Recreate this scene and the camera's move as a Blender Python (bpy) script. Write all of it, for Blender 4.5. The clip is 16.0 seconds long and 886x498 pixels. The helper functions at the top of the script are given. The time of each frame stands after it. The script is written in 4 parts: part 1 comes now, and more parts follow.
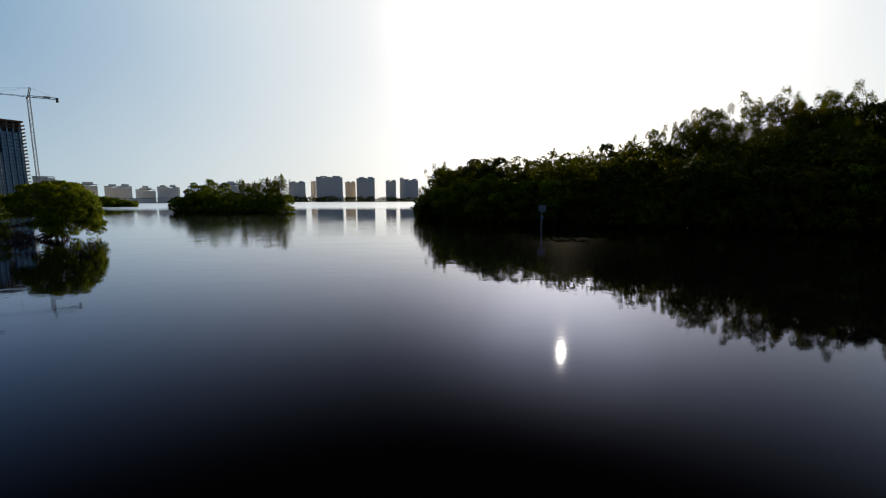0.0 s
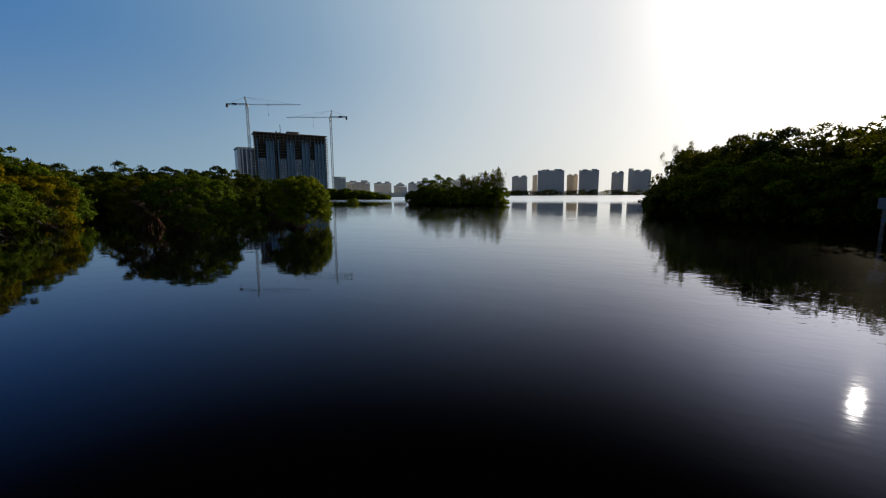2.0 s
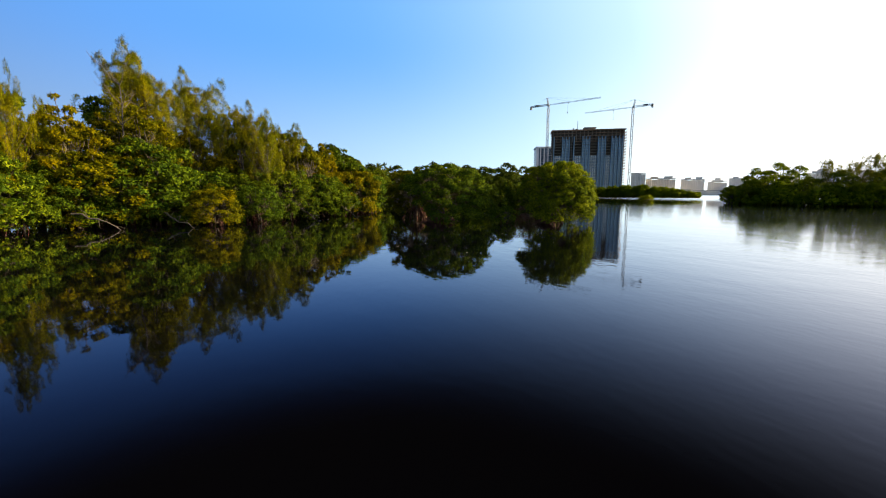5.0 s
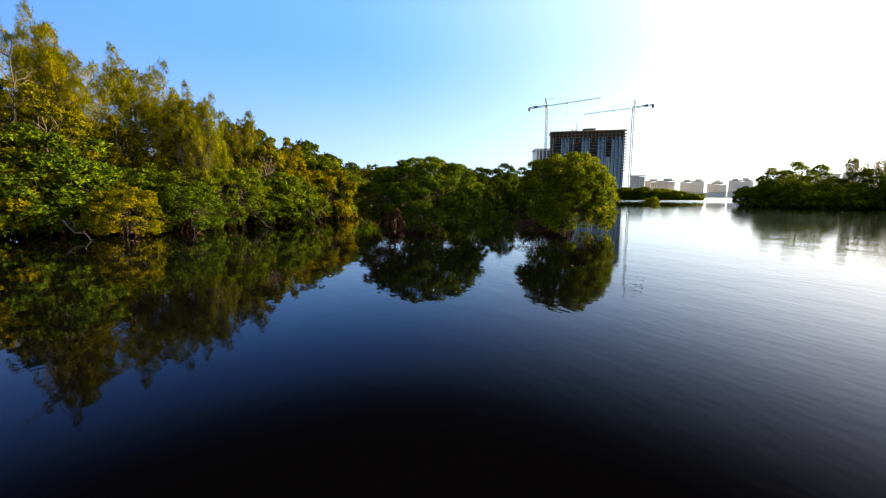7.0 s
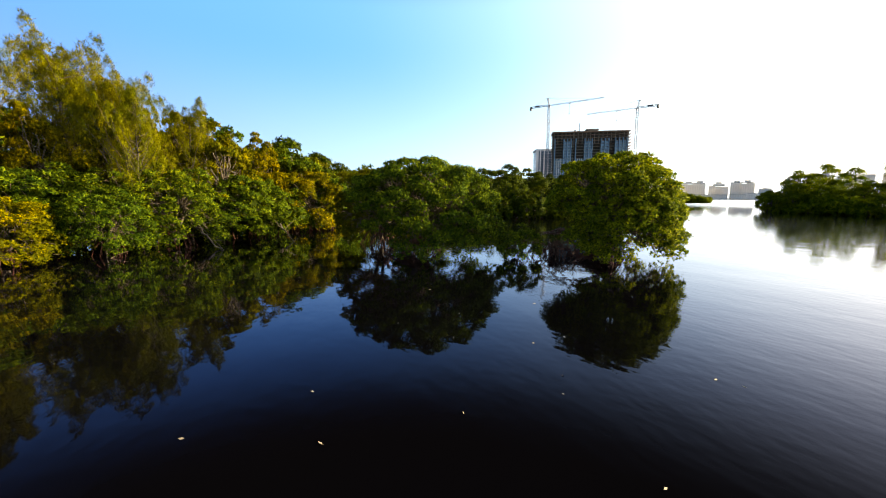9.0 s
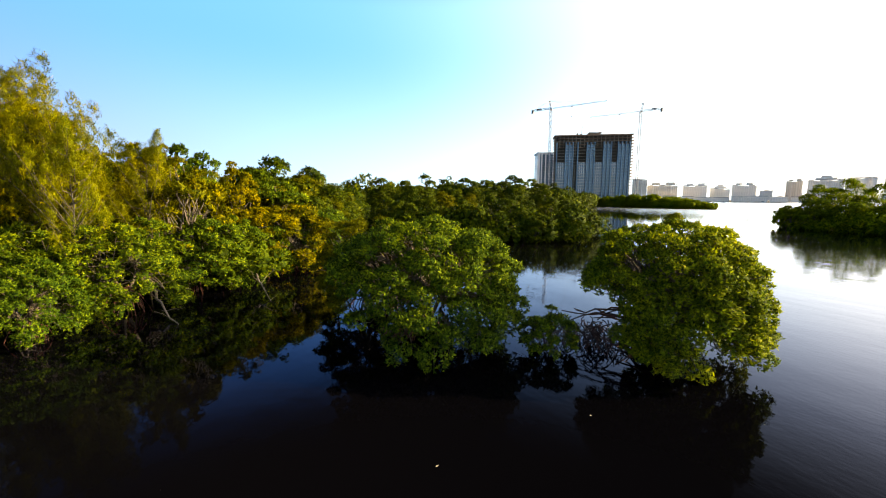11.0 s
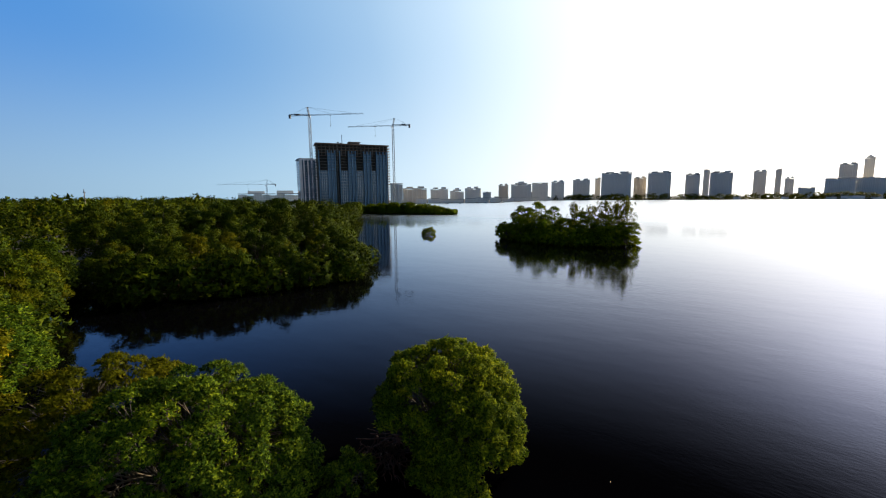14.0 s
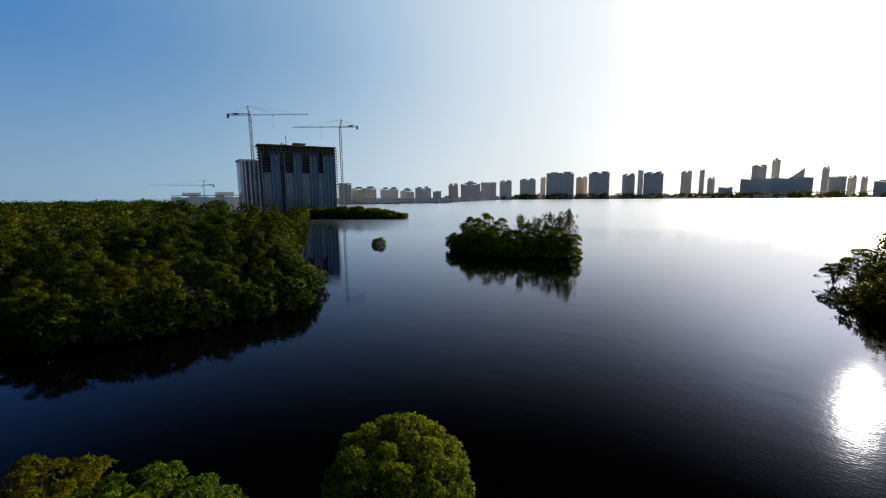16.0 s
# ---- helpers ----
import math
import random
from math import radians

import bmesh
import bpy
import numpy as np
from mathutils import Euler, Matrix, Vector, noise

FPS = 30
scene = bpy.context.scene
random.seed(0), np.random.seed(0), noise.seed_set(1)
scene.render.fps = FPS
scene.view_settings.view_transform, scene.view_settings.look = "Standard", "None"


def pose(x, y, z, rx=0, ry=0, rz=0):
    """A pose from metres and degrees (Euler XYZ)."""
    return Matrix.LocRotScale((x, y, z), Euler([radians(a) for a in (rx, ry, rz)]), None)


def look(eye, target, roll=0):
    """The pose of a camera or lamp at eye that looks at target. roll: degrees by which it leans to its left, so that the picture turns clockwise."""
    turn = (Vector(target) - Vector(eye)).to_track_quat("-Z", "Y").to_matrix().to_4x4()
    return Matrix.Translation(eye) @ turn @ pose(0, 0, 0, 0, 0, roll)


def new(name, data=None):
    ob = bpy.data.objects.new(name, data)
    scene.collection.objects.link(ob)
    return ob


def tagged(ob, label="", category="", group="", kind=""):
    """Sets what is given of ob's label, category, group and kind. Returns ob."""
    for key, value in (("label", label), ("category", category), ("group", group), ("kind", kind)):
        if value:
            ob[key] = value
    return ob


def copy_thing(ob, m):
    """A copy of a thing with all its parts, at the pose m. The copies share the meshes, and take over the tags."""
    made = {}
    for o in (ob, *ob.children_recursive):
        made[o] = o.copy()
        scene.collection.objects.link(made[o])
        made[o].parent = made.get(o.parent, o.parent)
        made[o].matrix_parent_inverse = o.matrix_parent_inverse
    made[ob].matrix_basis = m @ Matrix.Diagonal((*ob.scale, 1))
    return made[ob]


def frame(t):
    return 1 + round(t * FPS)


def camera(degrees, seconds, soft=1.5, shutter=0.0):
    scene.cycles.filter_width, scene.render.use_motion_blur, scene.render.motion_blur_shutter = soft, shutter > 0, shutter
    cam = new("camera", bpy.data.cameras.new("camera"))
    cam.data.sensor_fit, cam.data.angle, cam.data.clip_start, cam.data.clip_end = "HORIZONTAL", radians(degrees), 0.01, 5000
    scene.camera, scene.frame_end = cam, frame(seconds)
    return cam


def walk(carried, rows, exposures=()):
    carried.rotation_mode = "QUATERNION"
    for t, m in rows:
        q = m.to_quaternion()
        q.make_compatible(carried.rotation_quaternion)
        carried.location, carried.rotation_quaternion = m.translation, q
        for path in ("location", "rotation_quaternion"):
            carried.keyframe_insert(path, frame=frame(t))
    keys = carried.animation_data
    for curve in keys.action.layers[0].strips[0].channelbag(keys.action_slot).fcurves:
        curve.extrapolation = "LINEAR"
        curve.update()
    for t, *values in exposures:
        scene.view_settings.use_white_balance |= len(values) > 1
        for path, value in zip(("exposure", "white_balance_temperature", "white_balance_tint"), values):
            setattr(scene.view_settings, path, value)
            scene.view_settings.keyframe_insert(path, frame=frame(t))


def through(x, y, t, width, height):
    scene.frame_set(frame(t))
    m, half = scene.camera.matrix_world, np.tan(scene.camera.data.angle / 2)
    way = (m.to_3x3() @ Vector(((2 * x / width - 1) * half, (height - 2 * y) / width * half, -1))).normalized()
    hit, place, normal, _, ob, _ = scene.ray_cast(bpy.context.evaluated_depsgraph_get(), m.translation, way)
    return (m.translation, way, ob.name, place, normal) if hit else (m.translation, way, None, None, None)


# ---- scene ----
cam = camera(95.9, 16.0, soft=1.1)
PATH = [
    (0, (-1.76, 6.995, 5.626), (-1.751, 8.981, 5.384), -0.1),
    (0.5, (-1.758, 10.353, 5.424), (-1.759, 12.337, 5.172), -0.2),
    (1, (-2.03, 13.745, 5.266), (-2.04, 15.729, 5.018), -0.1),
    (1.5, (-2.571, 17.093, 5.227), (-2.968, 19.038, 4.977), 0.1),
    (2, (-2.41, 19.713, 5.278), (-3.414, 21.422, 5.009), -0.3),
    (2.5, (-2.725, 22.151, 5.229), (-4.288, 23.369, 4.954), 0.0),
    (3, (-3.851, 24.963, 5.172), (-5.708, 25.652, 4.89), -0.1),
    (3.5, (-5.245, 27.38, 4.978), (-7.114, 28.035, 4.697), -0.0),
    (4, (-6.898, 29.556, 4.707), (-8.768, 30.209, 4.427), 0.0),
    (6.5, (-18.56, 37.975, 3.93), (-20.426, 38.646, 3.666), -0.1),
    (7, (-21.431, 39.279, 3.981), (-23.298, 39.945, 3.722), -0.2),
    (7.5, (-24.272, 40.415, 4.048), (-26.141, 41.079, 3.792), -0.2),
    (8, (-27.296, 41.393, 4.132), (-29.164, 42.061, 3.876), -0.2),
    (10.5, (-39.275, 44.967, 8.516), (-41.14, 45.641, 8.256), 0.4),
    (11, (-40.657, 45.334, 9.996), (-42.522, 46.008, 9.738), 0.2),
    (11.5, (-41.779, 45.637, 11.398), (-43.617, 46.382, 11.144), -0.1),
    (12, (-42.273, 45.626, 12.852), (-43.987, 46.624, 12.597), -0.2),
    (12.5, (-42.451, 45.6, 14.303), (-43.969, 46.878, 14.048), -0.4),
    (13, (-42.722, 45.671, 15.753), (-44.128, 47.071, 15.499), -0.2),
    (13.5, (-42.819, 45.747, 17.284), (-44.126, 47.238, 17.027), -0.4),
    (14, (-42.855, 45.803, 18.858), (-44.067, 47.371, 18.598), -0.5),
    (14.5, (-42.883, 45.938, 20.393), (-44.014, 47.566, 20.128), -0.6),
    (15, (-42.892, 46.13, 21.861), (-43.963, 47.797, 21.594), -0.6),
    (15.5, (-42.749, 46.239, 23.349), (-43.783, 47.93, 23.079), -0.6),
    (16, (-42.802, 46.361, 24.8), (-43.813, 48.065, 24.528), -0.6),
]
walk(cam, [(t, look(eye, target, roll)) for t, eye, target, roll in PATH],
     exposures=[(0.0, -0.1, 6600, 10), (1.0, -0.1, 6600, 10), (2.0, -0.3, 6600, 10), (2.5, -0.25, 6600, 10), (3.5, 0.4, 6700, 11), (6.5, 1.4, 7700, 12), (8.0, 1.5, 7800, 12), (11.0, 1.85, 7900, 12), (12.5, 1.5, 7400, 11), (14.0, 0.45, 6400, 10), (16.0, -0.05, 6300, 10)])

# ---- world, sun, exposure ----
SUN_AZ, SUN_EL = 17.3, 20.75
world = bpy.data.worlds.new("sky")
scene.world = world
world.use_nodes = True
wn = world.node_tree.nodes
sky = wn.new("ShaderNodeTexSky")
sky.sky_type = "NISHITA"
sky.sun_disc = False
sky.sun_elevation, sky.sun_rotation = radians(SUN_EL), radians(SUN_AZ)
sky.altitude, sky.air_density, sky.dust_density, sky.ozone_density = 0, 1.0, 1.1, 2.5
wn["Background"].inputs["Strength"].default_value = 0.1
wl = world.node_tree.links
wc = wn.new("ShaderNodeTexCoord")
ws = wn.new("ShaderNodeSeparateXYZ")
wl.new(wc.outputs["Generated"], ws.inputs[0])
a, e = radians(SUN_AZ), radians(SUN_EL)
SUN_DIR = Vector((math.sin(a) * math.cos(e), math.cos(a) * math.cos(e), math.sin(e)))
dot = wn.new("ShaderNodeVectorMath"); dot.operation = "DOT_PRODUCT"
dot.inputs[1].default_value = SUN_DIR
wl.new(wc.outputs["Generated"], dot.inputs[0])


def sky_range(source, lo, hi, out_lo=0.0, out_hi=1.0):
    r = wn.new("ShaderNodeMapRange")
    r.interpolation_type = "SMOOTHSTEP"
    for i, v in enumerate((lo, hi, out_lo, out_hi)):
        r.inputs[i + 1].default_value = v
    wl.new(source, r.inputs[0])
    return r.outputs[0]


def sky_ramp(stops):
    """Radiance of the sky by the angle from the sun, in degrees."""
    r = wn.new("ShaderNodeValToRGB")
    while len(r.color_ramp.elements) < len(stops):
        r.color_ramp.elements.new(0.5)
    for el, (deg, c) in zip(r.color_ramp.elements, stops):
        el.position, el.color = (math.cos(radians(deg)) + 1) / 2, (*(v / 40 for v in c), 1)
    r.color_ramp.interpolation = "B_SPLINE"
    wl.new(half.outputs[0], r.inputs["Fac"])
    return sky_mix("MULTIPLY", 1.0, r.outputs["Color"], (40.0, 40.0, 40.0))


def sky_mix(mode, fac, c1, c2):
    m = wn.new("ShaderNodeMix")
    m.data_type, m.blend_type = "RGBA", mode
    for sock, v in ((m.inputs[0], fac), (m.inputs[6], c1), (m.inputs[7], c2)):
        if isinstance(v, float):
            sock.default_value = v
        elif isinstance(v, tuple):
            sock.default_value = (*v, 1)
        else:
            wl.new(v, sock)
    return m.outputs[2]


half = wn.new("ShaderNodeMath"); half.operation = "MULTIPLY_ADD"
half.inputs[1].default_value = half.inputs[2].default_value = 0.5
wl.new(dot.outputs["Value"], half.inputs[0])
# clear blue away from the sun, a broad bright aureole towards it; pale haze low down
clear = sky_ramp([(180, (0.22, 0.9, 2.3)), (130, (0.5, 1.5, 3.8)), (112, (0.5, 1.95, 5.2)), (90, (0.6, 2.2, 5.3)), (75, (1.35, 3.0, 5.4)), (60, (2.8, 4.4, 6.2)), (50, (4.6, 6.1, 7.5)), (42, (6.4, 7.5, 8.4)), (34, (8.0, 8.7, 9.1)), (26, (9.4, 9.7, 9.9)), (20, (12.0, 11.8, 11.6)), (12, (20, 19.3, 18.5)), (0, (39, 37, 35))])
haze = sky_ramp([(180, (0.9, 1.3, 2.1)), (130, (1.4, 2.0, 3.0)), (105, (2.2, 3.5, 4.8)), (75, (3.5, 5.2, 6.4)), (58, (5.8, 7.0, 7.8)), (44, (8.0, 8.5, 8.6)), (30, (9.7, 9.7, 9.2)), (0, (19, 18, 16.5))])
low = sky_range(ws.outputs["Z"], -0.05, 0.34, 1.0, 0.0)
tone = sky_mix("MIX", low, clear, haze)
# sky above the view dimmed to darken the water's reflections, but for the aureole
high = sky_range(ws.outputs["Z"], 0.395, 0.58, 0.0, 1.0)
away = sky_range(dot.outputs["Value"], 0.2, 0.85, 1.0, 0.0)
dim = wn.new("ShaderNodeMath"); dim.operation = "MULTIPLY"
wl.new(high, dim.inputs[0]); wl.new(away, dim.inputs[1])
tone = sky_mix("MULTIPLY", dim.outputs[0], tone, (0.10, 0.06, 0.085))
# dimmed further overhead away from the sun, for darker water on that side
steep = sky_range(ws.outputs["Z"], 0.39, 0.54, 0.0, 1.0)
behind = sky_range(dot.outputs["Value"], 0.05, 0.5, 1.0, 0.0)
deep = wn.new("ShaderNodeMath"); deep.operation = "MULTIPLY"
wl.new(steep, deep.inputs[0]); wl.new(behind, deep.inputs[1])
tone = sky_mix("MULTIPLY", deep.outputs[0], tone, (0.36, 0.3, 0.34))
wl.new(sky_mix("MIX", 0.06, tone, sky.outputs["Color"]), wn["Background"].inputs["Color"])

sun = new("sun", bpy.data.lights.new("sun", "SUN"))
sun.data.energy, sun.data.angle, sun.data.color = 5.0, radians(0.53), (1.0, 0.84, 0.55)
sun.matrix_world = look((0, 0, 300), Vector((0, 0, 300)) - SUN_DIR)


# ---- materials ----
def material(name, rough=0.6, metal=0.0, spec=0.5):
    m = bpy.data.materials.new(name)
    m.use_nodes = True
    b = m.node_tree.nodes["Principled BSDF"]
    b.inputs["Roughness"].default_value = rough
    b.inputs["Metallic"].default_value = metal
    b.inputs["Specular IOR Level"].default_value = spec
    return m, m.node_tree.nodes, m.node_tree.links, b


def ramp(nodes, links, fac, stops):
    r = nodes.new("ShaderNodeValToRGB")
    while len(r.color_ramp.elements) < len(stops):
        r.color_ramp.elements.new(0.5)
    for el, (p, c) in zip(r.color_ramp.elements, stops):
        el.position, el.color = p, (*c, 1)
    links.new(fac, r.inputs["Fac"])
    return r.outputs["Color"]


def noise_tex(nodes, links, scale, detail=4, kind="Object"):
    co = nodes.new("ShaderNodeTexCoord")
    n = nodes.new("ShaderNodeTexNoise")
    n.inputs["Scale"].default_value, n.inputs["Detail"].default_value = scale, detail
    links.new(co.outputs[kind], n.inputs["Vector"])
    return n


def world_noise(nodes, links, scale, detail=3):
    g = nodes.new("ShaderNodeNewGeometry")
    n = nodes.new("ShaderNodeTexNoise")
    n.inputs["Scale"].default_value, n.inputs["Detail"].default_value = scale, detail
    links.new(g.outputs["Position"], n.inputs["Vector"])
    return n


def mix_rgb(nodes, links, fac, c1, c2, mode="MIX"):
    m = nodes.new("ShaderNodeMix")
    m.data_type, m.blend_type = "RGBA", mode
    for sock, v in ((m.inputs[0], fac), (m.inputs[6], c1), (m.inputs[7], c2)):
        if isinstance(v, (int, float)):
            sock.default_value = v
        elif isinstance(v, tuple):
            sock.default_value = (*v, 1)
        else:
            links.new(v, sock)
    return m.outputs[2]


def leaf_material(name, dark, mid, bright, through=0.45, rough=0.65):
    """Leaves: each blade has its own tone, with broad patches over the canopy and a little light let through."""
    m, n, l, b = material(name, rough, 0.0, 0.04)
    g = n.new("ShaderNodeNewGeometry")
    c = ramp(n, l, g.outputs["Random Per Island"], [(0.0, dark), (0.5, mid), (0.95, bright), (1.0, (bright[0] * 1.2, bright[1] * 1.08, bright[2]))])
    w = world_noise(n, l, 0.16, 3)
    patch = ramp(n, l, w.outputs["Fac"], [(0.35, (0.68, 0.74, 0.7)), (0.65, (1.14, 1.1, 0.9))])
    c = mix_rgb(n, l, 1.0, c, patch, "MULTIPLY")
    w = world_noise(n, l, 0.55, 2)
    patch = ramp(n, l, w.outputs["Fac"], [(0.35, (0.70, 0.78, 0.8)), (0.68, (1.26, 1.16, 0.9))])
    c = mix_rgb(n, l, 1.0, c, patch, "MULTIPLY")
    info = n.new("ShaderNodeObjectInfo")
    tree = ramp(n, l, info.outputs["Random"], [(0.0, (0.80, 0.88, 0.9)), (1.0, (1.14, 1.06, 0.9))])
    c = mix_rgb(n, l, 1.0, c, tree, "MULTIPLY")
    l.new(c, b.inputs["Base Color"])
    t = n.new("ShaderNodeBsdfTranslucent")
    l.new(c, t.inputs["Color"])
    mx = n.new("ShaderNodeMixShader")
    mx.inputs[0].default_value = through
    l.new(b.outputs[0], mx.inputs[1])
    l.new(t.outputs[0], mx.inputs[2])
    l.new(mx.outputs[0], n["Material Output"].inputs["Surface"])
    return m


def grainy(name, c1, c2, scale, rough=0.7, bump=0.3, metal=0.0, spec=0.5):
    m, n, l, b = material(name, rough, metal, spec)
    t = noise_tex(n, l, scale, 6)
    big = noise_tex(n, l, scale * 0.12, 3)
    c = ramp(n, l, t.outputs["Fac"], [(0.3, c1), (0.7, c2)])
    shade = ramp(n, l, big.outputs["Fac"], [(0.35, (0.75, 0.74, 0.72)), (0.65, (1.1, 1.1, 1.1))])
    l.new(mix_rgb(n, l, 1.0, c, shade, "MULTIPLY"), b.inputs["Base Color"])
    if bump:
        bp = n.new("ShaderNodeBump")
        bp.inputs["Strength"].default_value = bump
        l.new(t.outputs["Fac"], bp.inputs["Height"])
        l.new(bp.outputs[0], b.inputs["Normal"])
    return m


def facade(name, wall, glass, storey=3.1, bay=4.2):
    """Distant apartment walls: storey bands of glazing between pale slabs, with vertical bays, weathered; haze is in
    both colours.
    """
    m, n, l, b = material(name, 0.6)
    co = n.new("ShaderNodeTexCoord")
    sep = n.new("ShaderNodeSeparateXYZ")
    l.new(co.outputs["Object"], sep.inputs[0])

    def stripes(sock, period, lo):
        d = n.new("ShaderNodeMath"); d.operation = "DIVIDE"; d.inputs[1].default_value = period
        l.new(sock, d.inputs[0])
        f = n.new("ShaderNodeMath"); f.operation = "FRACT"
        l.new(d.outputs[0], f.inputs[0])
        gt = n.new("ShaderNodeMath"); gt.operation = "GREATER_THAN"; gt.inputs[1].default_value = lo
        l.new(f.outputs[0], gt.inputs[0])
        return gt.outputs[0]
    v = stripes(sep.outputs["Z"], storey, 0.42)
    xy = n.new("ShaderNodeMath"); xy.operation = "ADD"
    l.new(sep.outputs["X"], xy.inputs[0]); l.new(sep.outputs["Y"], xy.inputs[1])
    h = stripes(xy.outputs[0], bay, 0.38)
    both = n.new("ShaderNodeMath"); both.operation = "MULTIPLY"
    l.new(v, both.inputs[0]); l.new(h, both.inputs[1])
    stain = noise_tex(n, l, 0.05, 4)
    w = mix_rgb(n, l, stain.outputs["Fac"], tuple(0.8 * k for k in wall), wall)
    l.new(mix_rgb(n, l, both.outputs[0], w, glass), b.inputs["Base Color"])
    return m


# water: still, dark lagoon with faint wind ripples
WATER, n, l, b = material("lagoon_water", 1.0, 0.0, 0.0)
t = world_noise(n, l, 0.02, 3)
l.new(ramp(n, l, t.outputs["Fac"], [(0.3, (0.0006, 0.0006, 0.0010)), (0.7, (0.0013, 0.0012, 0.0017))]), b.inputs["Base Color"])
g = n.new("ShaderNodeNewGeometry")
mp = n.new("ShaderNodeMapping")
mp.inputs["Scale"].default_value = (0.55, 1.0, 1.0)
mp.inputs["Rotation"].default_value = (0, 0, radians(-25))
l.new(g.outputs["Position"], mp.inputs["Vector"])
small = n.new("ShaderNodeTexNoise"); small.inputs["Scale"].default_value = 0.9; small.inputs["Detail"].default_value = 2.0
broad = n.new("ShaderNodeTexNoise"); broad.inputs["Scale"].default_value = 0.16; broad.inputs["Detail"].default_value = 2.0
patches = n.new("ShaderNodeTexNoise"); patches.inputs["Scale"].default_value = 0.018; patches.inputs["Detail"].default_value = 2.0
for t in (small, broad):
    l.new(mp.outputs[0], t.inputs["Vector"])
l.new(g.outputs["Position"], patches.inputs["Vector"])
calm = n.new("ShaderNodeMapRange")
calm.inputs[1].default_value, calm.inputs[2].default_value, calm.inputs[3].default_value, calm.inputs[4].default_value = 0.4, 0.65, 0.3, 1.6
l.new(patches.outputs["Fac"], calm.inputs[0])
hs = n.new("ShaderNodeMath"); hs.operation = "MULTIPLY"
open_water = n.new("ShaderNodeMapRange")
open_water.inputs[1].default_value, open_water.inputs[2].default_value, open_water.inputs[3].default_value, open_water.inputs[4].default_value = 200.0, 1000.0, 0.0, 16.0
sepw = n.new("ShaderNodeSeparateXYZ")
l.new(g.outputs["Position"], sepw.inputs[0]); l.new(sepw.outputs["Y"], open_water.inputs[0])
wind = n.new("ShaderNodeMath"); wind.operation = "ADD"
l.new(calm.outputs[0], wind.inputs[0]); l.new(open_water.outputs[0], wind.inputs[1])
l.new(small.outputs["Fac"], hs.inputs[0]); l.new(wind.outputs[0], hs.inputs[1])
hb = n.new("ShaderNodeMath"); hb.operation = "MULTIPLY_ADD"; hb.inputs[1].default_value = 2.4
l.new(broad.outputs["Fac"], hb.inputs[0])
fine = n.new("ShaderNodeTexNoise"); fine.inputs["Scale"].default_value = 3.6; fine.inputs["Detail"].default_value = 1.5
l.new(mp.outputs[0], fine.inputs["Vector"])
cat = n.new("ShaderNodeMath"); cat.operation = "MULTIPLY_ADD"
l.new(fine.outputs["Fac"], cat.inputs[0]); l.new(hs.outputs[0], cat.inputs[2]); l.new(cat.outputs[0], hb.inputs[2])
bp = n.new("ShaderNodeBump")
bp.inputs["Strength"].default_value, bp.inputs["Distance"].default_value = 1.0, 0.013
lee = n.new("ShaderNodeMapRange")
lee.inputs[1].default_value, lee.inputs[2].default_value, lee.inputs[3].default_value, lee.inputs[4].default_value = 18.0, 70.0, 0.14, 1.25
l.new(sepw.outputs["Y"], lee.inputs[0])
total = n.new("ShaderNodeMath"); total.operation = "MULTIPLY"
gust = n.new("ShaderNodeMapRange")
gust.inputs[1].default_value, gust.inputs[2].default_value, gust.inputs[3].default_value, gust.inputs[4].default_value = 118.0, 165.0, 1.0, 0.46
l.new(sepw.outputs["Y"], gust.inputs[0])
breeze = n.new("ShaderNodeMath"); breeze.operation = "MULTIPLY"
l.new(lee.outputs[0], breeze.inputs[0]); l.new(gust.outputs[0], breeze.inputs[1])
l.new(hb.outputs[0], total.inputs[0]); l.new(breeze.outputs[0], total.inputs[1])
l.new(total.outputs[0], bp.inputs["Height"])
gloss = n.new("ShaderNodeBsdfGlossy")
l.new(bp.outputs[0], gloss.inputs["Normal"])
far = n.new("ShaderNodeMapRange")
far.inputs[1].default_value, far.inputs[2].default_value, far.inputs[3].default_value, far.inputs[4].default_value = 215.0, 360.0, 0.0, 0.26
l.new(sepw.outputs["Y"], far.inputs[0])
mid = n.new("ShaderNodeMapRange")
mid.inputs[1].default_value, mid.inputs[2].default_value, mid.inputs[3].default_value, mid.inputs[4].default_value = 105.0, 150.0, 0.055, 0.022
l.new(sepw.outputs["Y"], mid.inputs[0])
near = n.new("ShaderNodeMapRange")
near.inputs[1].default_value, near.inputs[2].default_value, near.inputs[3].default_value, near.inputs[4].default_value = 35.0, 80.0, 0.028, 0.055
l.new(sepw.outputs["Y"], near.inputs[0])
least = n.new("ShaderNodeMath"); least.operation = "MINIMUM"
l.new(mid.outputs[0], least.inputs[0]); l.new(near.outputs[0], least.inputs[1])
rough = n.new("ShaderNodeMath"); rough.operation = "ADD"
l.new(least.outputs[0], rough.inputs[0])
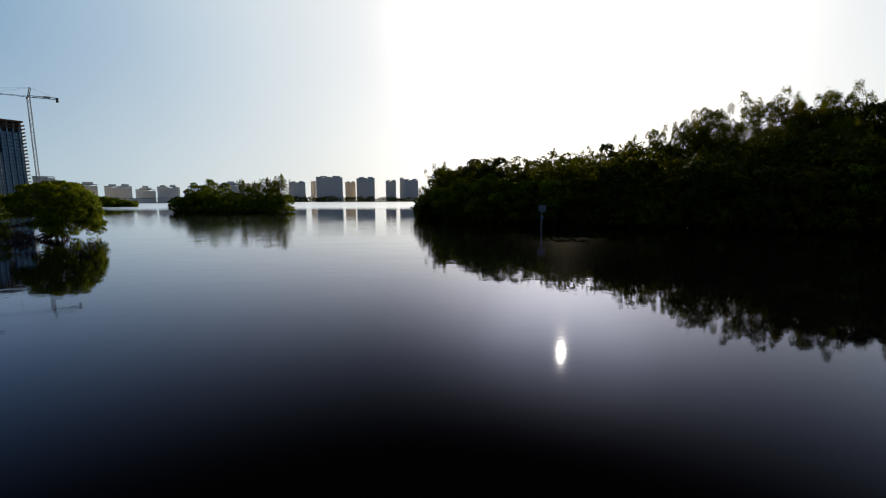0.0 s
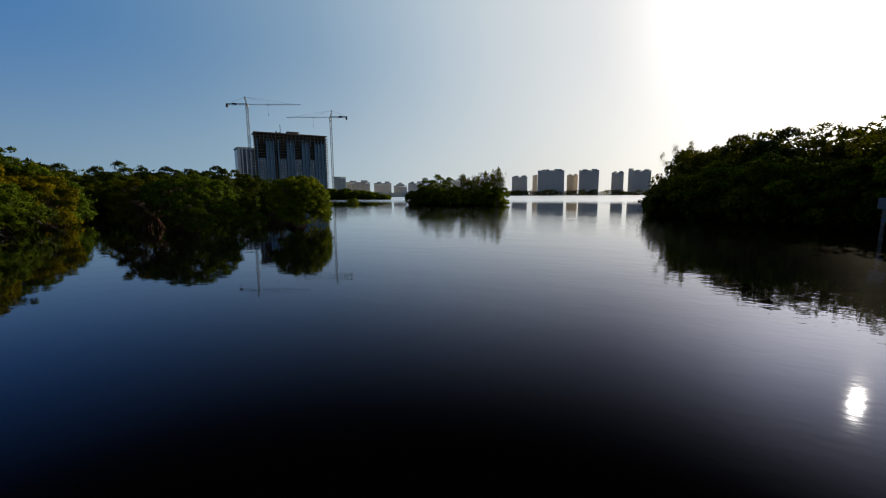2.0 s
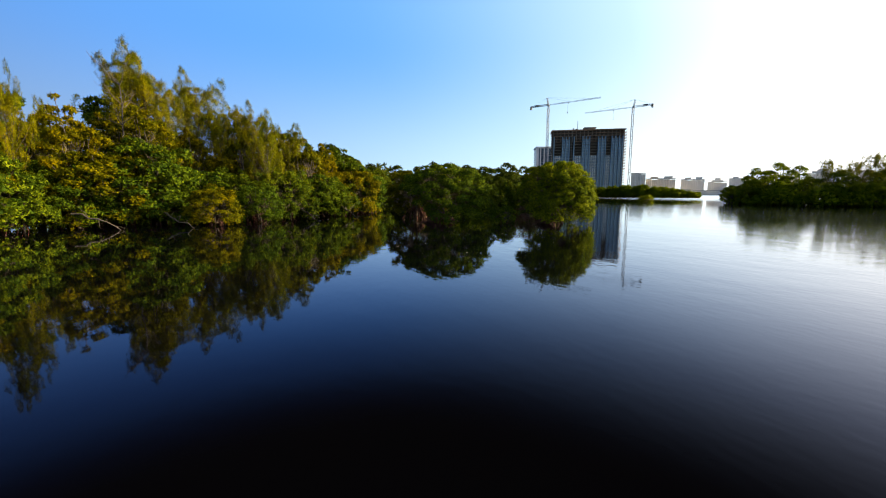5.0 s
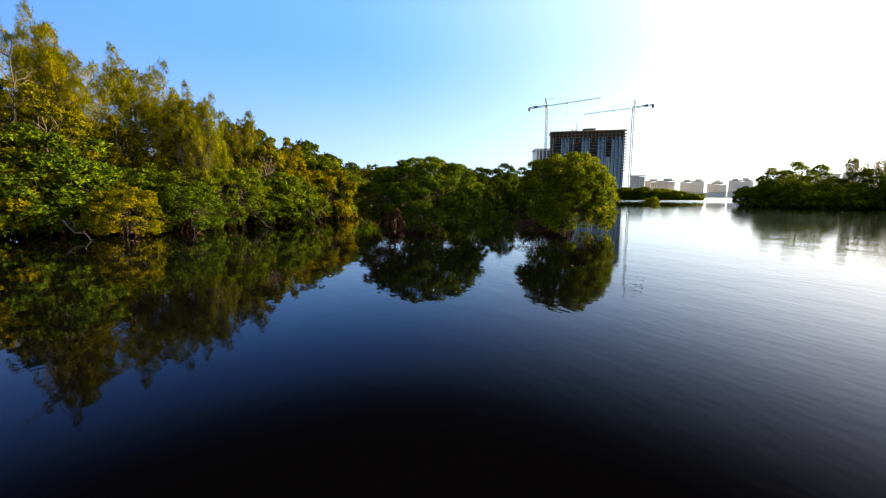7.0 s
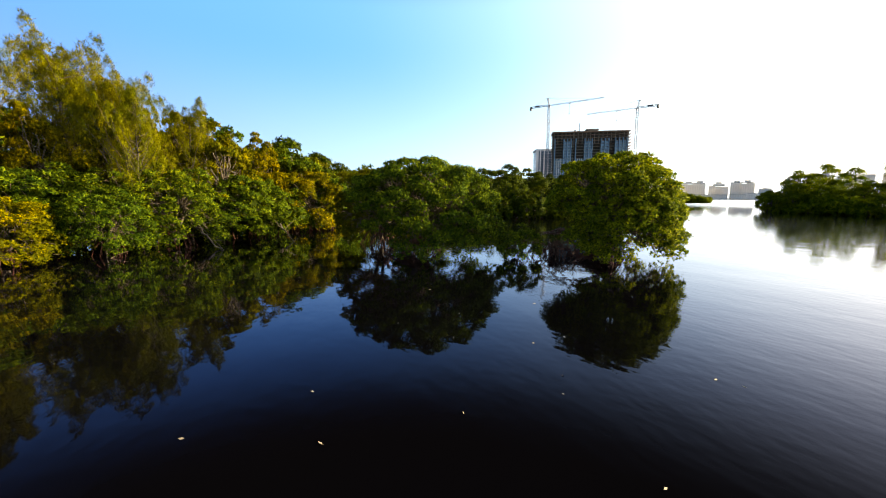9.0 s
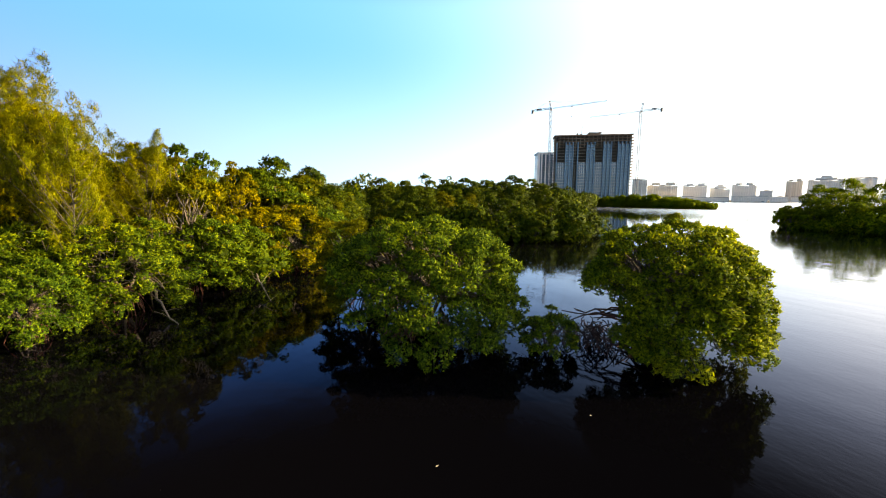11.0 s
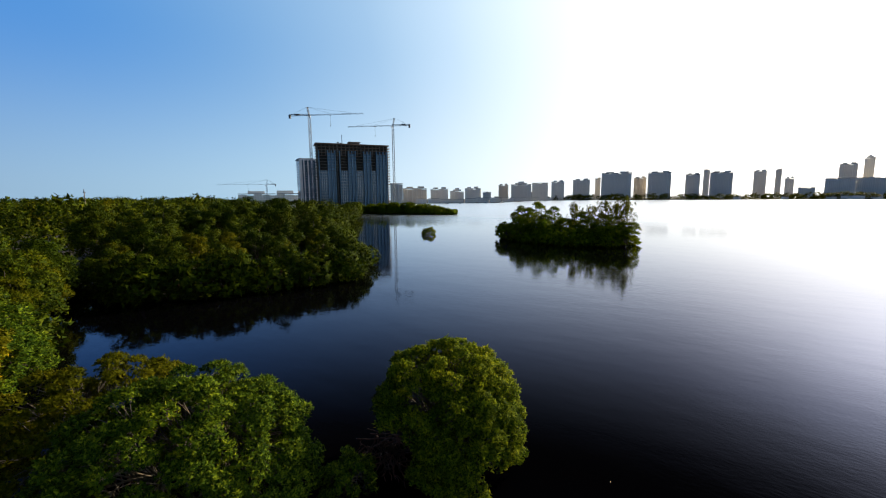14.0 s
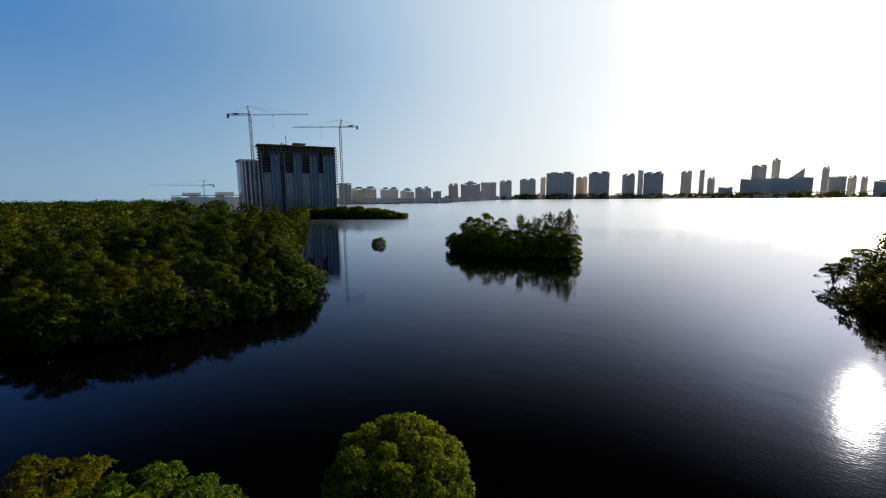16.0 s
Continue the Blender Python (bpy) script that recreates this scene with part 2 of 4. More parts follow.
# rougher patches placed to fit the camera's view: off the island, under the sun
reach = None
for bands in ((("Y", 100.0, 135.0, 0.0, 0.04), ("Y", 150.0, 192.0, 1.0, 0.0), ("X", -165.0, -130.0, 0.0, 1.0), ("X", -50.0, -20.0, 1.0, 0.0)),
              (("Y", 50.0, 85.0, 0.0, 0.035), ("Y", 105.0, 130.0, 1.0, 0.0), ("X", -55.0, -25.0, 0.0, 1.0), ("X", -10.0, 6.0, 1.0, 0.0))):
    patch = None
    for axis, lo, hi, out_lo, out_hi in bands:
        band = n.new("ShaderNodeMapRange")
        band.interpolation_type = "SMOOTHSTEP"
        for i, v in enumerate((lo, hi, out_lo, out_hi)):
            band.inputs[i + 1].default_value = v
        l.new(sepw.outputs[axis], band.inputs[0])
        if patch:
            both = n.new("ShaderNodeMath"); both.operation = "MULTIPLY"
            l.new(patch, both.inputs[0]); l.new(band.outputs[0], both.inputs[1])
            patch = both.outputs[0]
        else:
            patch = band.outputs[0]
    reach_sun = patch
    if reach:
        both = n.new("ShaderNodeMath"); both.operation = "ADD"
        l.new(reach, both.inputs[0]); l.new(patch, both.inputs[1])
        patch = both.outputs[0]
    reach = patch
# finer ripples in the patch under the sun break its glitter up
glitter = n.new("ShaderNodeMath"); glitter.operation = "MULTIPLY_ADD"
glitter.inputs[1].default_value, glitter.inputs[2].default_value = 5.0, 0.2
l.new(reach_sun, glitter.inputs[0]); l.new(glitter.outputs[0], cat.inputs[1])
ruffle = n.new("ShaderNodeMath"); ruffle.operation = "ADD"
l.new(far.outputs[0], ruffle.inputs[0]); l.new(reach, ruffle.inputs[1]); l.new(ruffle.outputs[0], rough.inputs[1])
l.new(rough.outputs[0], gloss.inputs["Roughness"])
facing = n.new("ShaderNodeLayerWeight")
facing.inputs["Blend"].default_value = 0.5
l.new(bp.outputs[0], facing.inputs["Normal"])
l.new(ramp(n, l, facing.outputs["Facing"], [(0.62, (0.60, 0.68, 1.0)), (0.93, (0.97, 0.98, 1.0))]), gloss.inputs["Color"])
power = n.new("ShaderNodeMath"); power.operation = "POWER"; power.inputs[1].default_value = 4.0
l.new(facing.outputs["Facing"], power.inputs[0])
graze = n.new("ShaderNodeMapRange")
graze.interpolation_type = "SMOOTHSTEP"
graze.inputs[1].default_value, graze.inputs[2].default_value = 0.42, 0.92
l.new(facing.outputs["Facing"], graze.inputs[0])
shine = n.new("ShaderNodeMath"); shine.operation = "MULTIPLY"
l.new(power.outputs[0], shine.inputs[0]); l.new(graze.outputs[0], shine.inputs[1])
mx = n.new("ShaderNodeMixShader")
l.new(shine.outputs[0], mx.inputs[0]); l.new(b.outputs[0], mx.inputs[1]); l.new(gloss.outputs[0], mx.inputs[2])
l.new(mx.outputs[0], n["Material Output"].inputs["Surface"])

LEAF = leaf_material("mangrove_leaf", (0.016, 0.032, 0.003), (0.055, 0.097, 0.007), (0.185, 0.235, 0.012), 0.34)
# darker, evener copy of the mangrove leaf: canopy shade is in the colour
LEAF_SHADED = leaf_material("shaded_mangrove_leaf", (0.012, 0.021, 0.001), (0.034, 0.054, 0.0015), (0.084, 0.104, 0.002), 0.16)
LEAF_GOLD = leaf_material("buttonwood_leaf", (0.0493, 0.0552, 0.0015), (0.118, 0.112, 0.0020), (0.26, 0.215, 0.0050), 0.3)
# lighter olive leaf; on the right bank it carries a painted warm glow
LEAF_OLIVE = leaf_material("olive_mangrove_leaf", (0.0540, 0.0612, 0.0012), (0.0855, 0.0892, 0.0020), (0.1350, 0.1275, 0.0040), 0.40)
# brighter leaf copy with backlight painted in, for island, spit and bank tip
LEAF_BACKLIT = leaf_material("backlit_mangrove_leaf", (0.030, 0.050, 0.001), (0.105, 0.155, 0.002), (0.26, 0.31, 0.004), 0.45)
LEAF_FINE = leaf_material("casuarina_needle", (0.086, 0.092, 0.003), (0.146, 0.148, 0.004), (0.240, 0.225, 0.007), 0.3, 0.6)
# mangrove leaf brightened in colour to stand in for direct sun
LEAF_SUNLIT = leaf_material("sunlit_mangrove_leaf", (0.030, 0.050, 0.003), (0.138, 0.180, 0.009), (0.38, 0.40, 0.016), 0.46)
BARK = grainy("grey_bark", (0.04, 0.03, 0.022), (0.125, 0.098, 0.07), 6, 0.85, 0.5)
DARK_BARK = grainy("dark_casuarina_bark", (0.03, 0.023, 0.016), (0.09, 0.07, 0.05), 6, 0.85, 0.5)
ROOT = grainy("red_root_bark", (0.04, 0.012, 0.007), (0.12, 0.038, 0.02), 6, 0.8, 0.5)
MUD = grainy("mud_ground", (0.010, 0.008, 0.006), (0.028, 0.021, 0.015), 0.8, 0.9, 0.5)
CONCRETE = grainy("raw_concrete", (0.13, 0.115, 0.095), (0.22, 0.195, 0.16), 0.6, 0.85, 0.2)
PAINT = grainy("pale_blue_wall_paint", (0.075, 0.145, 0.215), (0.13, 0.225, 0.31), 0.4, 0.7, 0.05)
WHITE = grainy("white_paint", (0.62, 0.64, 0.66), (0.8, 0.8, 0.8), 0.5, 0.6, 0.05)
GLASS, n, l, b = material("tinted_window_glass", 0.08, 0.0, 0.8)
t = noise_tex(n, l, 0.08, 2)
l.new(ramp(n, l, t.outputs["Fac"], [(0.3, (0.025, 0.07, 0.11)), (0.7, (0.06, 0.13, 0.19))]), b.inputs["Base Color"])
INTERIOR_SHADE = grainy("painted_interior_shade", (0.022, 0.017, 0.011), (0.05, 0.036, 0.024), 0.3, 0.9, 0.0)
PANEL = grainy("pale_wall_panel", (0.19, 0.20, 0.21), (0.29, 0.305, 0.315), 0.4, 0.75, 0.05)
FORMWORK = grainy("rusty_formwork", (0.13, 0.075, 0.045), (0.24, 0.15, 0.10), 0.5, 0.85, 0.2)
# orange colour stands in for sunlight along the tower's end platforms
SUN_EDGE = grainy("sunlit_edge_orange", (0.30, 0.13, 0.05), (0.42, 0.22, 0.10), 0.7, 0.8, 0.2)
STEEL = grainy("painted_crane_steel", (0.09, 0.11, 0.15), (0.16, 0.19, 0.24), 0.5, 0.6, 0.1)
BALLAST = grainy("counterweight_concrete", (0.08, 0.08, 0.08), (0.15, 0.15, 0.15), 0.8, 0.8, 0.2)
WOOD = grainy("weathered_pole_wood", (0.12, 0.10, 0.08), (0.22, 0.19, 0.16), 2.0, 0.85, 0.3)


# ---- mesh helpers ----
def add_mesh(name, verts, faces, mat, parent=None, label="", smooth=False, normals=None):
    """One mesh object from arrays of corners and equal-sided faces."""
    verts, faces = np.asarray(verts, dtype=np.float32), np.asarray(faces, dtype=np.int32)
    me = bpy.data.meshes.new(name)
    k = faces.shape[1]
    me.vertices.add(len(verts)); me.vertices.foreach_set("co", verts.ravel())
    me.loops.add(faces.size); me.loops.foreach_set("vertex_index", faces.ravel())
    me.polygons.add(len(faces))
    me.polygons.foreach_set("loop_start", np.arange(0, faces.size, k, dtype=np.int32))
    me.polygons.foreach_set("loop_total", np.full(len(faces), k, dtype=np.int32))
    if smooth:
        me.polygons.foreach_set("use_smooth", np.ones(len(faces), dtype=bool))
    me.update(calc_edges=True)
    if normals is not None:
        me.polygons.foreach_set("use_smooth", np.ones(len(faces), dtype=bool))
        me.normals_split_custom_set_from_vertices(np.asarray(normals, dtype=np.float32))
    me.materials.append(mat)
    ob = new(name, me)
    ob.parent = parent
    if label:
        ob["label"] = label
    return ob


def part(name, bm, mat, parent=None, label=""):
    me = bpy.data.meshes.new(name)
    bm.to_mesh(me); bm.free()
    me.materials.append(mat)
    ob = new(name, me)
    ob.parent = parent
    if label:
        ob["label"] = label
    return ob


def shared(name, me, m, parent):
    ob = new(name, me)
    ob.parent = parent
    ob.matrix_local = m
    return ob


def box(bm, x0, y0, z0, x1, y1, z1, bevel=0.0):
    r = bmesh.ops.create_cube(bm, size=1, matrix=Matrix.LocRotScale(((x0 + x1) / 2, (y0 + y1) / 2, (z0 + z1) / 2), None, (x1 - x0, y1 - y0, z1 - z0)))
    if bevel:
        edges = list({ed for v in r["verts"] for ed in v.link_edges})
        bmesh.ops.bevel(bm, geom=edges, offset=bevel, segments=1, affect="EDGES")


def empty(name, m, label, category, group=""):
    ob = new(name)
    ob.matrix_world = m
    return tagged(ob, label, category, group)


def tubes(strokes, sides=6):
    """Tapered tubes along bent lines: corners and quads."""
    V, F, base = [], [], 0
    ang = np.linspace(0, 2 * np.pi, sides, endpoint=False)
    for pts, radii in strokes:
        pts = np.asarray(pts, float)
        tan = np.gradient(pts, axis=0)
        tan /= np.linalg.norm(tan, axis=1)[:, None] + 1e-9
        ref = np.where(np.abs(tan[:, 2:3]) > 0.9, [[1.0, 0, 0]], [[0, 0, 1.0]])
        u = np.cross(tan, ref); u /= np.linalg.norm(u, axis=1)[:, None] + 1e-9
        w = np.cross(tan, u)
        ring = pts[:, None] + np.asarray(radii)[:, None, None] * (np.cos(ang)[None, :, None] * u[:, None] + np.sin(ang)[None, :, None] * w[:, None])
        V.append(ring.reshape(-1, 3))
        for i in range(len(pts) - 1):
            for j in range(sides):
                k = (j + 1) % sides
                F.append((base + i * sides + j, base + i * sides + k, base + (i + 1) * sides + k, base + (i + 1) * sides + j))
        base += len(pts) * sides
    return np.concatenate(V), F


def bent(rng, p, q, steps=6, sag=0.0, wob=0.12):
    """A line from p to q that bows upward by sag and wanders."""
    p, q = np.asarray(p, float), np.asarray(q, float)
    t = np.linspace(0, 1, steps)[:, None]
    line = p + (q - p) * t
    line[:, 2:3] += sag * 4 * t * (1 - t)
    line[1:-1] += rng.normal(0, wob, (steps - 2, 3))
    return line


def unit(v):
    return v / (np.linalg.norm(v, axis=-1, keepdims=True) + 1e-9)


def leaf_cloud(rng, lobes, count, blades, size, wide=0.5, up=0.6, spread=0.9, droop=0.0, core=0.12, tri=False, low=0.10, dome=0.45, facet=0.55):
    """Rosettes of blades over the outer, upper skin of overlapping lobes: corners and quads."""
    C = np.array([c for c, r in lobes], float); R = np.array([r for c, r in lobes], float)
    area = R[:, 0] * R[:, 1] + R[:, 2] * R[:, 0]
    pick = rng.choice(len(C), int(count * 4.0), p=area / area.sum())
    d = unit(rng.normal(size=(len(pick), 3)))
    mid = C.mean(axis=0)
    out = unit(C[pick] - mid + rng.normal(0, 0.2, (len(pick), 3)))
    keep = rng.random(len(pick)) < low + 0.95 * np.clip(d[:, 2] * 0.8 + (d * out).sum(1) * 0.45, 0, 1)
    pick, d = pick[keep], d[keep]
    depth = np.where(rng.random(len(pick)) < core, rng.uniform(0.45, 0.85, len(pick)), rng.uniform(0.86, 1.1, len(pick)))
    lump = 1 + 0.14 * np.sin(d[:, 0] * 5 + pick) * np.sin(d[:, 1] * 5 + 2 * pick) + 0.08 * np.sin(d[:, 2] * 9 + pick)
    pos = C[pick] + R[pick] * d * (depth * lump)[:, None]
    ok = np.ones(len(pos), bool)
    for c, r in zip(C, R):
        ok &= (((pos - c) / r) ** 2).sum(1) > 0.5
    ok |= rng.random(len(pos)) < 0.08
    ok &= pos[:, 2] > 0.15
    pos, d, pick = pos[ok][:count], d[ok][:count], pick[ok][:count]
    skin = unit(unit(d / R[pick]) + dome * unit((pos - mid) * np.array([1, 1, 1.4])))
    axis = unit(d * 0.55 + np.array([0, 0, up]) + rng.normal(0, 0.35, d.shape))
    ref = unit(rng.normal(size=axis.shape))
    u = unit(np.cross(axis, ref)); w = np.cross(axis, u)
    ang = (np.arange(blades) / blades * 2 * np.pi)[None, :] + rng.uniform(0, 6.28, (len(pos), 1)) + rng.normal(0, 0.3, (len(pos), blades))
    rad = np.cos(ang)[..., None] * u[:, None] + np.sin(ang)[..., None] * w[:, None]
    way = unit(rad * spread + axis[:, None] * rng.uniform(0.2, 0.9, (len(pos), blades))[..., None] - np.array([0, 0, droop]))
    side = unit(np.cross(way, axis[:, None]))
    L = size * rng.uniform(0.65, 1.25, (len(pos), blades))[..., None]
    p0 = pos[:, None] + rng.normal(0, size * 0.25, way.shape)
    flat = np.cross(side, way)
    mid_ = p0 + way * L * 0.55
    quad = np.stack([p0, mid_ + side * L * wide * 0.5 + flat * L * 0.06, p0 + way * L, mid_ - side * L * wide * 0.5 + flat * L * 0.06], axis=2)
    if tri:
        quad = np.stack([p0 + side * L * wide * 0.42, p0 + way * L, p0 - side * L * wide * 0.42], axis=2)
    # blades face outward; their shading leans to the clump's rounded skin
    face = unit(np.cross(quad[:, :, 1] - quad[:, :, 0], quad[:, :, 2] - quad[:, :, 0]))
    back = (face * skin[:, None]).sum(-1) < 0
    quad[back] = quad[back][:, ::-1]
    face[back] *= -1
    N = unit(skin[:, None] + face * facet)
    N = np.repeat(N[:, :, None], quad.shape[2], axis=2).reshape(-1, 3)
    V = quad.reshape(-1, 3)
    return V, np.arange(len(V)).reshape(-1, quad.shape[2]), N


# ---- trees ----
def mangrove(seed, h, r, lobes, count, blades, size, leaf, name="mangrove_tree", skirt=0.35, roots=7, flat=0.5, stems=3, gap=None, fine=False, coarse=False, lump=(0.15, 0.30), simple=None, wall=0, hang=0.08, pads=0, core=0.28, rough=(0.74, 1.05), holes=-0.26):
    """A domed tree on arching prop roots; base at the water, z = 0."""
    rng = np.random.default_rng(seed)
    tree = new(name)
    L = []
    # loose leafy pads over a domed shell, with holes between them
    for i in range(pads):
        c = 1 - 0.97 * ((i + 0.5) / pads) ** 0.8
        az = i * 2.39996 + rng.normal(0, 0.15)
        k = rng.uniform(*rough)
        p = (r * 0.88 * k * (1 - c * c) ** 0.36 * math.cos(az), r * 0.88 * k * (1 - c * c) ** 0.36 * math.sin(az), h * (0.10 + 0.84 * c ** 0.75) * (0.56 + 0.45 * k))
        if gap is not None and math.cos(az - gap) > 0.45 and p[2] < 0.48 * h:
            continue
        if noise.noise(Vector(p) * 0.42 + Vector((seed * 3.7, 0, 0))) < holes:
            continue
        s = r * rng.uniform(*lump)
        L.append((p, (s, s * rng.uniform(0.85, 1.15), s * flat)))
    for i in range(lobes):
        u = (i + 0.5) / lobes
        az = i * 2.39996 + rng.normal(0, 0.25)
        rr = r * 0.82 * math.sqrt(u) * rng.uniform(0.72, 1.12)
        z = h * (0.88 - 0.50 * u ** 1.3) * rng.uniform(0.76, 1.07)
        s = r * rng.uniform(*lump)
        if gap is not None and math.cos(az - gap) > 0.6 and u > 0.55:
            z += h * 0.08
        L.append(((rr * math.cos(az), rr * math.sin(az), z), (s, s * rng.uniform(0.85, 1.15), s * flat)))
    for i in range(int(lobes * skirt)):
        az = i * 2.39996 * 1.7 + rng.normal(0, 0.3)
        s = r * rng.uniform(0.15, 0.25)
        rr = r * rng.uniform(0.66, 0.88)
        if gap is not None and math.cos(az - gap) > 0.55:
            continue
        L.append(((rr * math.cos(az), rr * math.sin(az), h * rng.uniform(hang, hang + 0.26)), (s, s, s * 0.7)))
    for i in range(wall):
        az, f = i * 2.39996 + rng.normal(0, 0.2), rng.uniform(0.07, 0.6)
        if gap is not None and math.cos(az - gap) > 0.4 and f < 0.5:
            continue
        s = r * rng.uniform(0.10, 0.16)
        rr = r * 0.87 * (1 - f ** 2.6) ** (1 / 2.6) * rng.uniform(0.88, 1.05)
        L.append(((rr * math.cos(az), rr * math.sin(az), h * f), (s, s, s * 0.7)))
    fork = []
    strokes = []
    for i in range(stems):
        az = i * 6.283 / stems + rng.normal(0, 0.3)
        top = np.array([math.cos(az) * r * 0.22, math.sin(az) * r * 0.22, h * rng.uniform(0.36, 0.46)])
        fork.append(top)
        strokes.append((bent(rng, (math.cos(az) * 0.15, math.sin(az) * 0.15, 0.06 * h if roots else -0.15), top, 5, 0, 0.1), np.linspace(0.028, 0.018, 5) * h * 0.8))
    for c, s in L:
        f = min(fork, key=lambda q: np.linalg.norm(q - np.array(c)))
        k = bent(rng, f * rng.uniform(0.75, 1.1, 3), np.array(c) - np.array([0, 0, s[2] * 0.3]), 6, rng.uniform(-0.04, 0.1) * r, 0.26)
        strokes.append((k[::2] if coarse else k, (np.linspace(0.0065, 0.0025, 6) * h)[::2 if coarse else 1]))
        for j in range(3 if fine else 0):
            tip = np.array(c) + np.array(s) * unit(rng.normal(size=3)) * 0.8
            strokes.append((bent(rng, k[3], tip, 4, 0.1, 0.08), np.linspace(0.005, 0.002, 4) * h))
    V, F = tubes(strokes, 5 if fine else 4)
    add_mesh("trunk", V, F, BARK, tree, smooth=True)
    for i in range(roots):
        az = i * 6.283 / max(roots, 1) + rng.normal(0, 0.3)
        reach = r * rng.uniform(0.2, 0.5)
        if gap is not None and i % 2:
            az, reach = gap + rng.normal(0, 0.4), r * rng.uniform(0.35, 0.75)
        st = []
        for j in range(5 if fine else 2):
            a2 = az + rng.normal(0, 0.25)
            rr = reach * rng.uniform(0.5, 1.1)
            st.append((bent(rng, (0.15 * math.cos(az), 0.15 * math.sin(az), h * (rng.uniform(0.12, 0.26) if gap is None else rng.uniform(0.05, 0.18))), (rr * math.cos(a2), rr * math.sin(a2), -0.3), 7, h * (0.11 if gap is None else 0.03), 0.07), np.linspace(0.008, 0.005, 7) * h))
        V, F = tubes(st, 4)
        add_mesh("prop_root", V, F, ROOT, tree, smooth=True)
    V, F, N = leaf_cloud(rng, L, count, blades, size, core=core, dome=0.35 if coarse else 0.45, facet=0.55 if coarse else 1.2, tri=coarse or bool(simple), wide=0.75 if coarse or simple else 0.52)
    add_mesh("crown", V, F, leaf, tree, normals=N)
    return tree


def casuarina(seed, h, count, size):
    """A tall feathery pine-like tree: leaning leader, rising limbs, drooping wisps; base at z = 0."""
    rng = np.random.default_rng(seed)
    tree = new("casuarina_tree")
    top = np.array([rng.normal(0, 0.05) * h, rng.normal(0, 0.05) * h, h * 0.97])
    leader = bent(rng, (0, 0, -0.2), top, 9, 0, 0.25)
    strokes, L = [(leader, np.linspace(0.013, 0.0025, 9) * h)], []
    n = 44
    for i in range(n):
        f = 0.24 + 0.72 * i / n
        p = leader[0] + (leader[-1] - leader[0]) * f
        az = i * 2.39996 + rng.normal(0, 0.4)
        reach = h * (0.30 * (1.0 - f) ** 0.7 + 0.035) * rng.choice([0.4, 0.8, 1.0, 1.5]) * rng.uniform(0.8, 1.15)
        q = p + np.array([math.cos(az) * reach, math.sin(az) * reach, reach * rng.uniform(0.5, 1.2)])
        k = bent(rng, p, q, 5, -0.02 * h, 0.12)
        strokes.append((k, np.linspace(0.0035, 0.0009, 5) * h))
        s = h * rng.uniform(0.02, 0.042)
        L.append((tuple(q), (s, s, s * 2.6)))
        L.append((tuple(p + (q - p) * 0.75 + rng.normal(0, 0.3, 3)), (s * 1.2, s * 1.2, s * 1.5)))
        if reach > h * 0.08:
            L.append((tuple((p + q) / 2 + rng.normal(0, 0.4, 3)), (s * 1.1, s * 1.1, s * 1.5)))
    L.append((tuple(top), (h * 0.015, h * 0.015, h * 0.06)))
    V, F = tubes(strokes, 5)
    add_mesh("trunk", V, F, DARK_BARK, tree, smooth=True)
    V, F, N = leaf_cloud(rng, L, count, 5, size, wide=0.19, up=1.0, spread=0.7, droop=0.15, core=0.5, tri=True)
    add_mesh("crown", V, F, LEAF_FINE, tree, "wispy olive-yellow needle sprays", normals=N)
    return tree


class Kind:
    """A tree built once; the first place takes it, every other a copy."""
    def __init__(self, tree):
        self.tree, self.used = tree, False

    def put(self, x, y, z, turn, size, tall, label, category, group):
        m = Matrix.LocRotScale((x, y, z), Euler((0, 0, turn)), (size, size, size * tall))
        if self.used:
            ob = copy_thing(self.tree, m)
        else:
            ob, self.used = self.tree, True
            ob.matrix_basis = m
        return tagged(ob, label, category, group)


def inside(poly, x, y):
    c = False
    for i in range(len(poly)):
        (x1, y1), (x2, y2) = poly[i - 1], poly[i]
        if (y1 > y) != (y2 > y) and x < (x2 - x1) * (y - y1) / (y2 - y1) + x1:
            c = not c
    return c


def along(line, step):
    out, rest = [], 0.0
    for (x1, y1), (x2, y2) in zip(line, line[1:]):
        d = math.hypot(x2 - x1, y2 - y1)
        s = rest
        while s < d:
            out.append((x1 + (x2 - x1) * s / d, y1 + (y2 - y1) * s / d))
            s += step
        rest = s - d
    return out


def land(name, poly, label, z=0.05):
    bm = bmesh.new()
    f = bm.faces.new([bm.verts.new((x, y, z)) for x, y in poly])
    r = bmesh.ops.extrude_face_region(bm, geom=[f])
    bmesh.ops.translate(bm, verts=[v for v in r["geom"] if isinstance(v, bmesh.types.BMVert)], vec=(0, 0, -1.6))
    bmesh.ops.triangulate(bm, faces=bm.faces[:])
    bmesh.ops.recalc_face_normals(bm, faces=bm.faces[:])
    return tagged(part(name, bm, MUD), label, "ground", kind="structure")


# ---- water and land ----
bm = bmesh.new()
bmesh.ops.create_circle(bm, cap_ends=True, radius=4800, segments=96)
tagged(part("water", bm, WATER), "still dark lagoon water with faint ripples", "water", kind="structure")

LEFT_SHORE = [(-40, -60), (-52, -28), (-59, -8), (-66, -2), (-73, 4), (-79, 11), (-82, 17), (-83, 24), (-83, 31), (-87, 38), (-93, 43), (-101, 48), (-114, 52), (-146, 60)]
POINT_SHORE = [(-146, 66), (-132, 67), (-124, 76), (-118, 89), (-113, 101), (-117, 111), (-135, 122), (-163, 138), (-215, 182), (-300, 262), (-384, 340)]
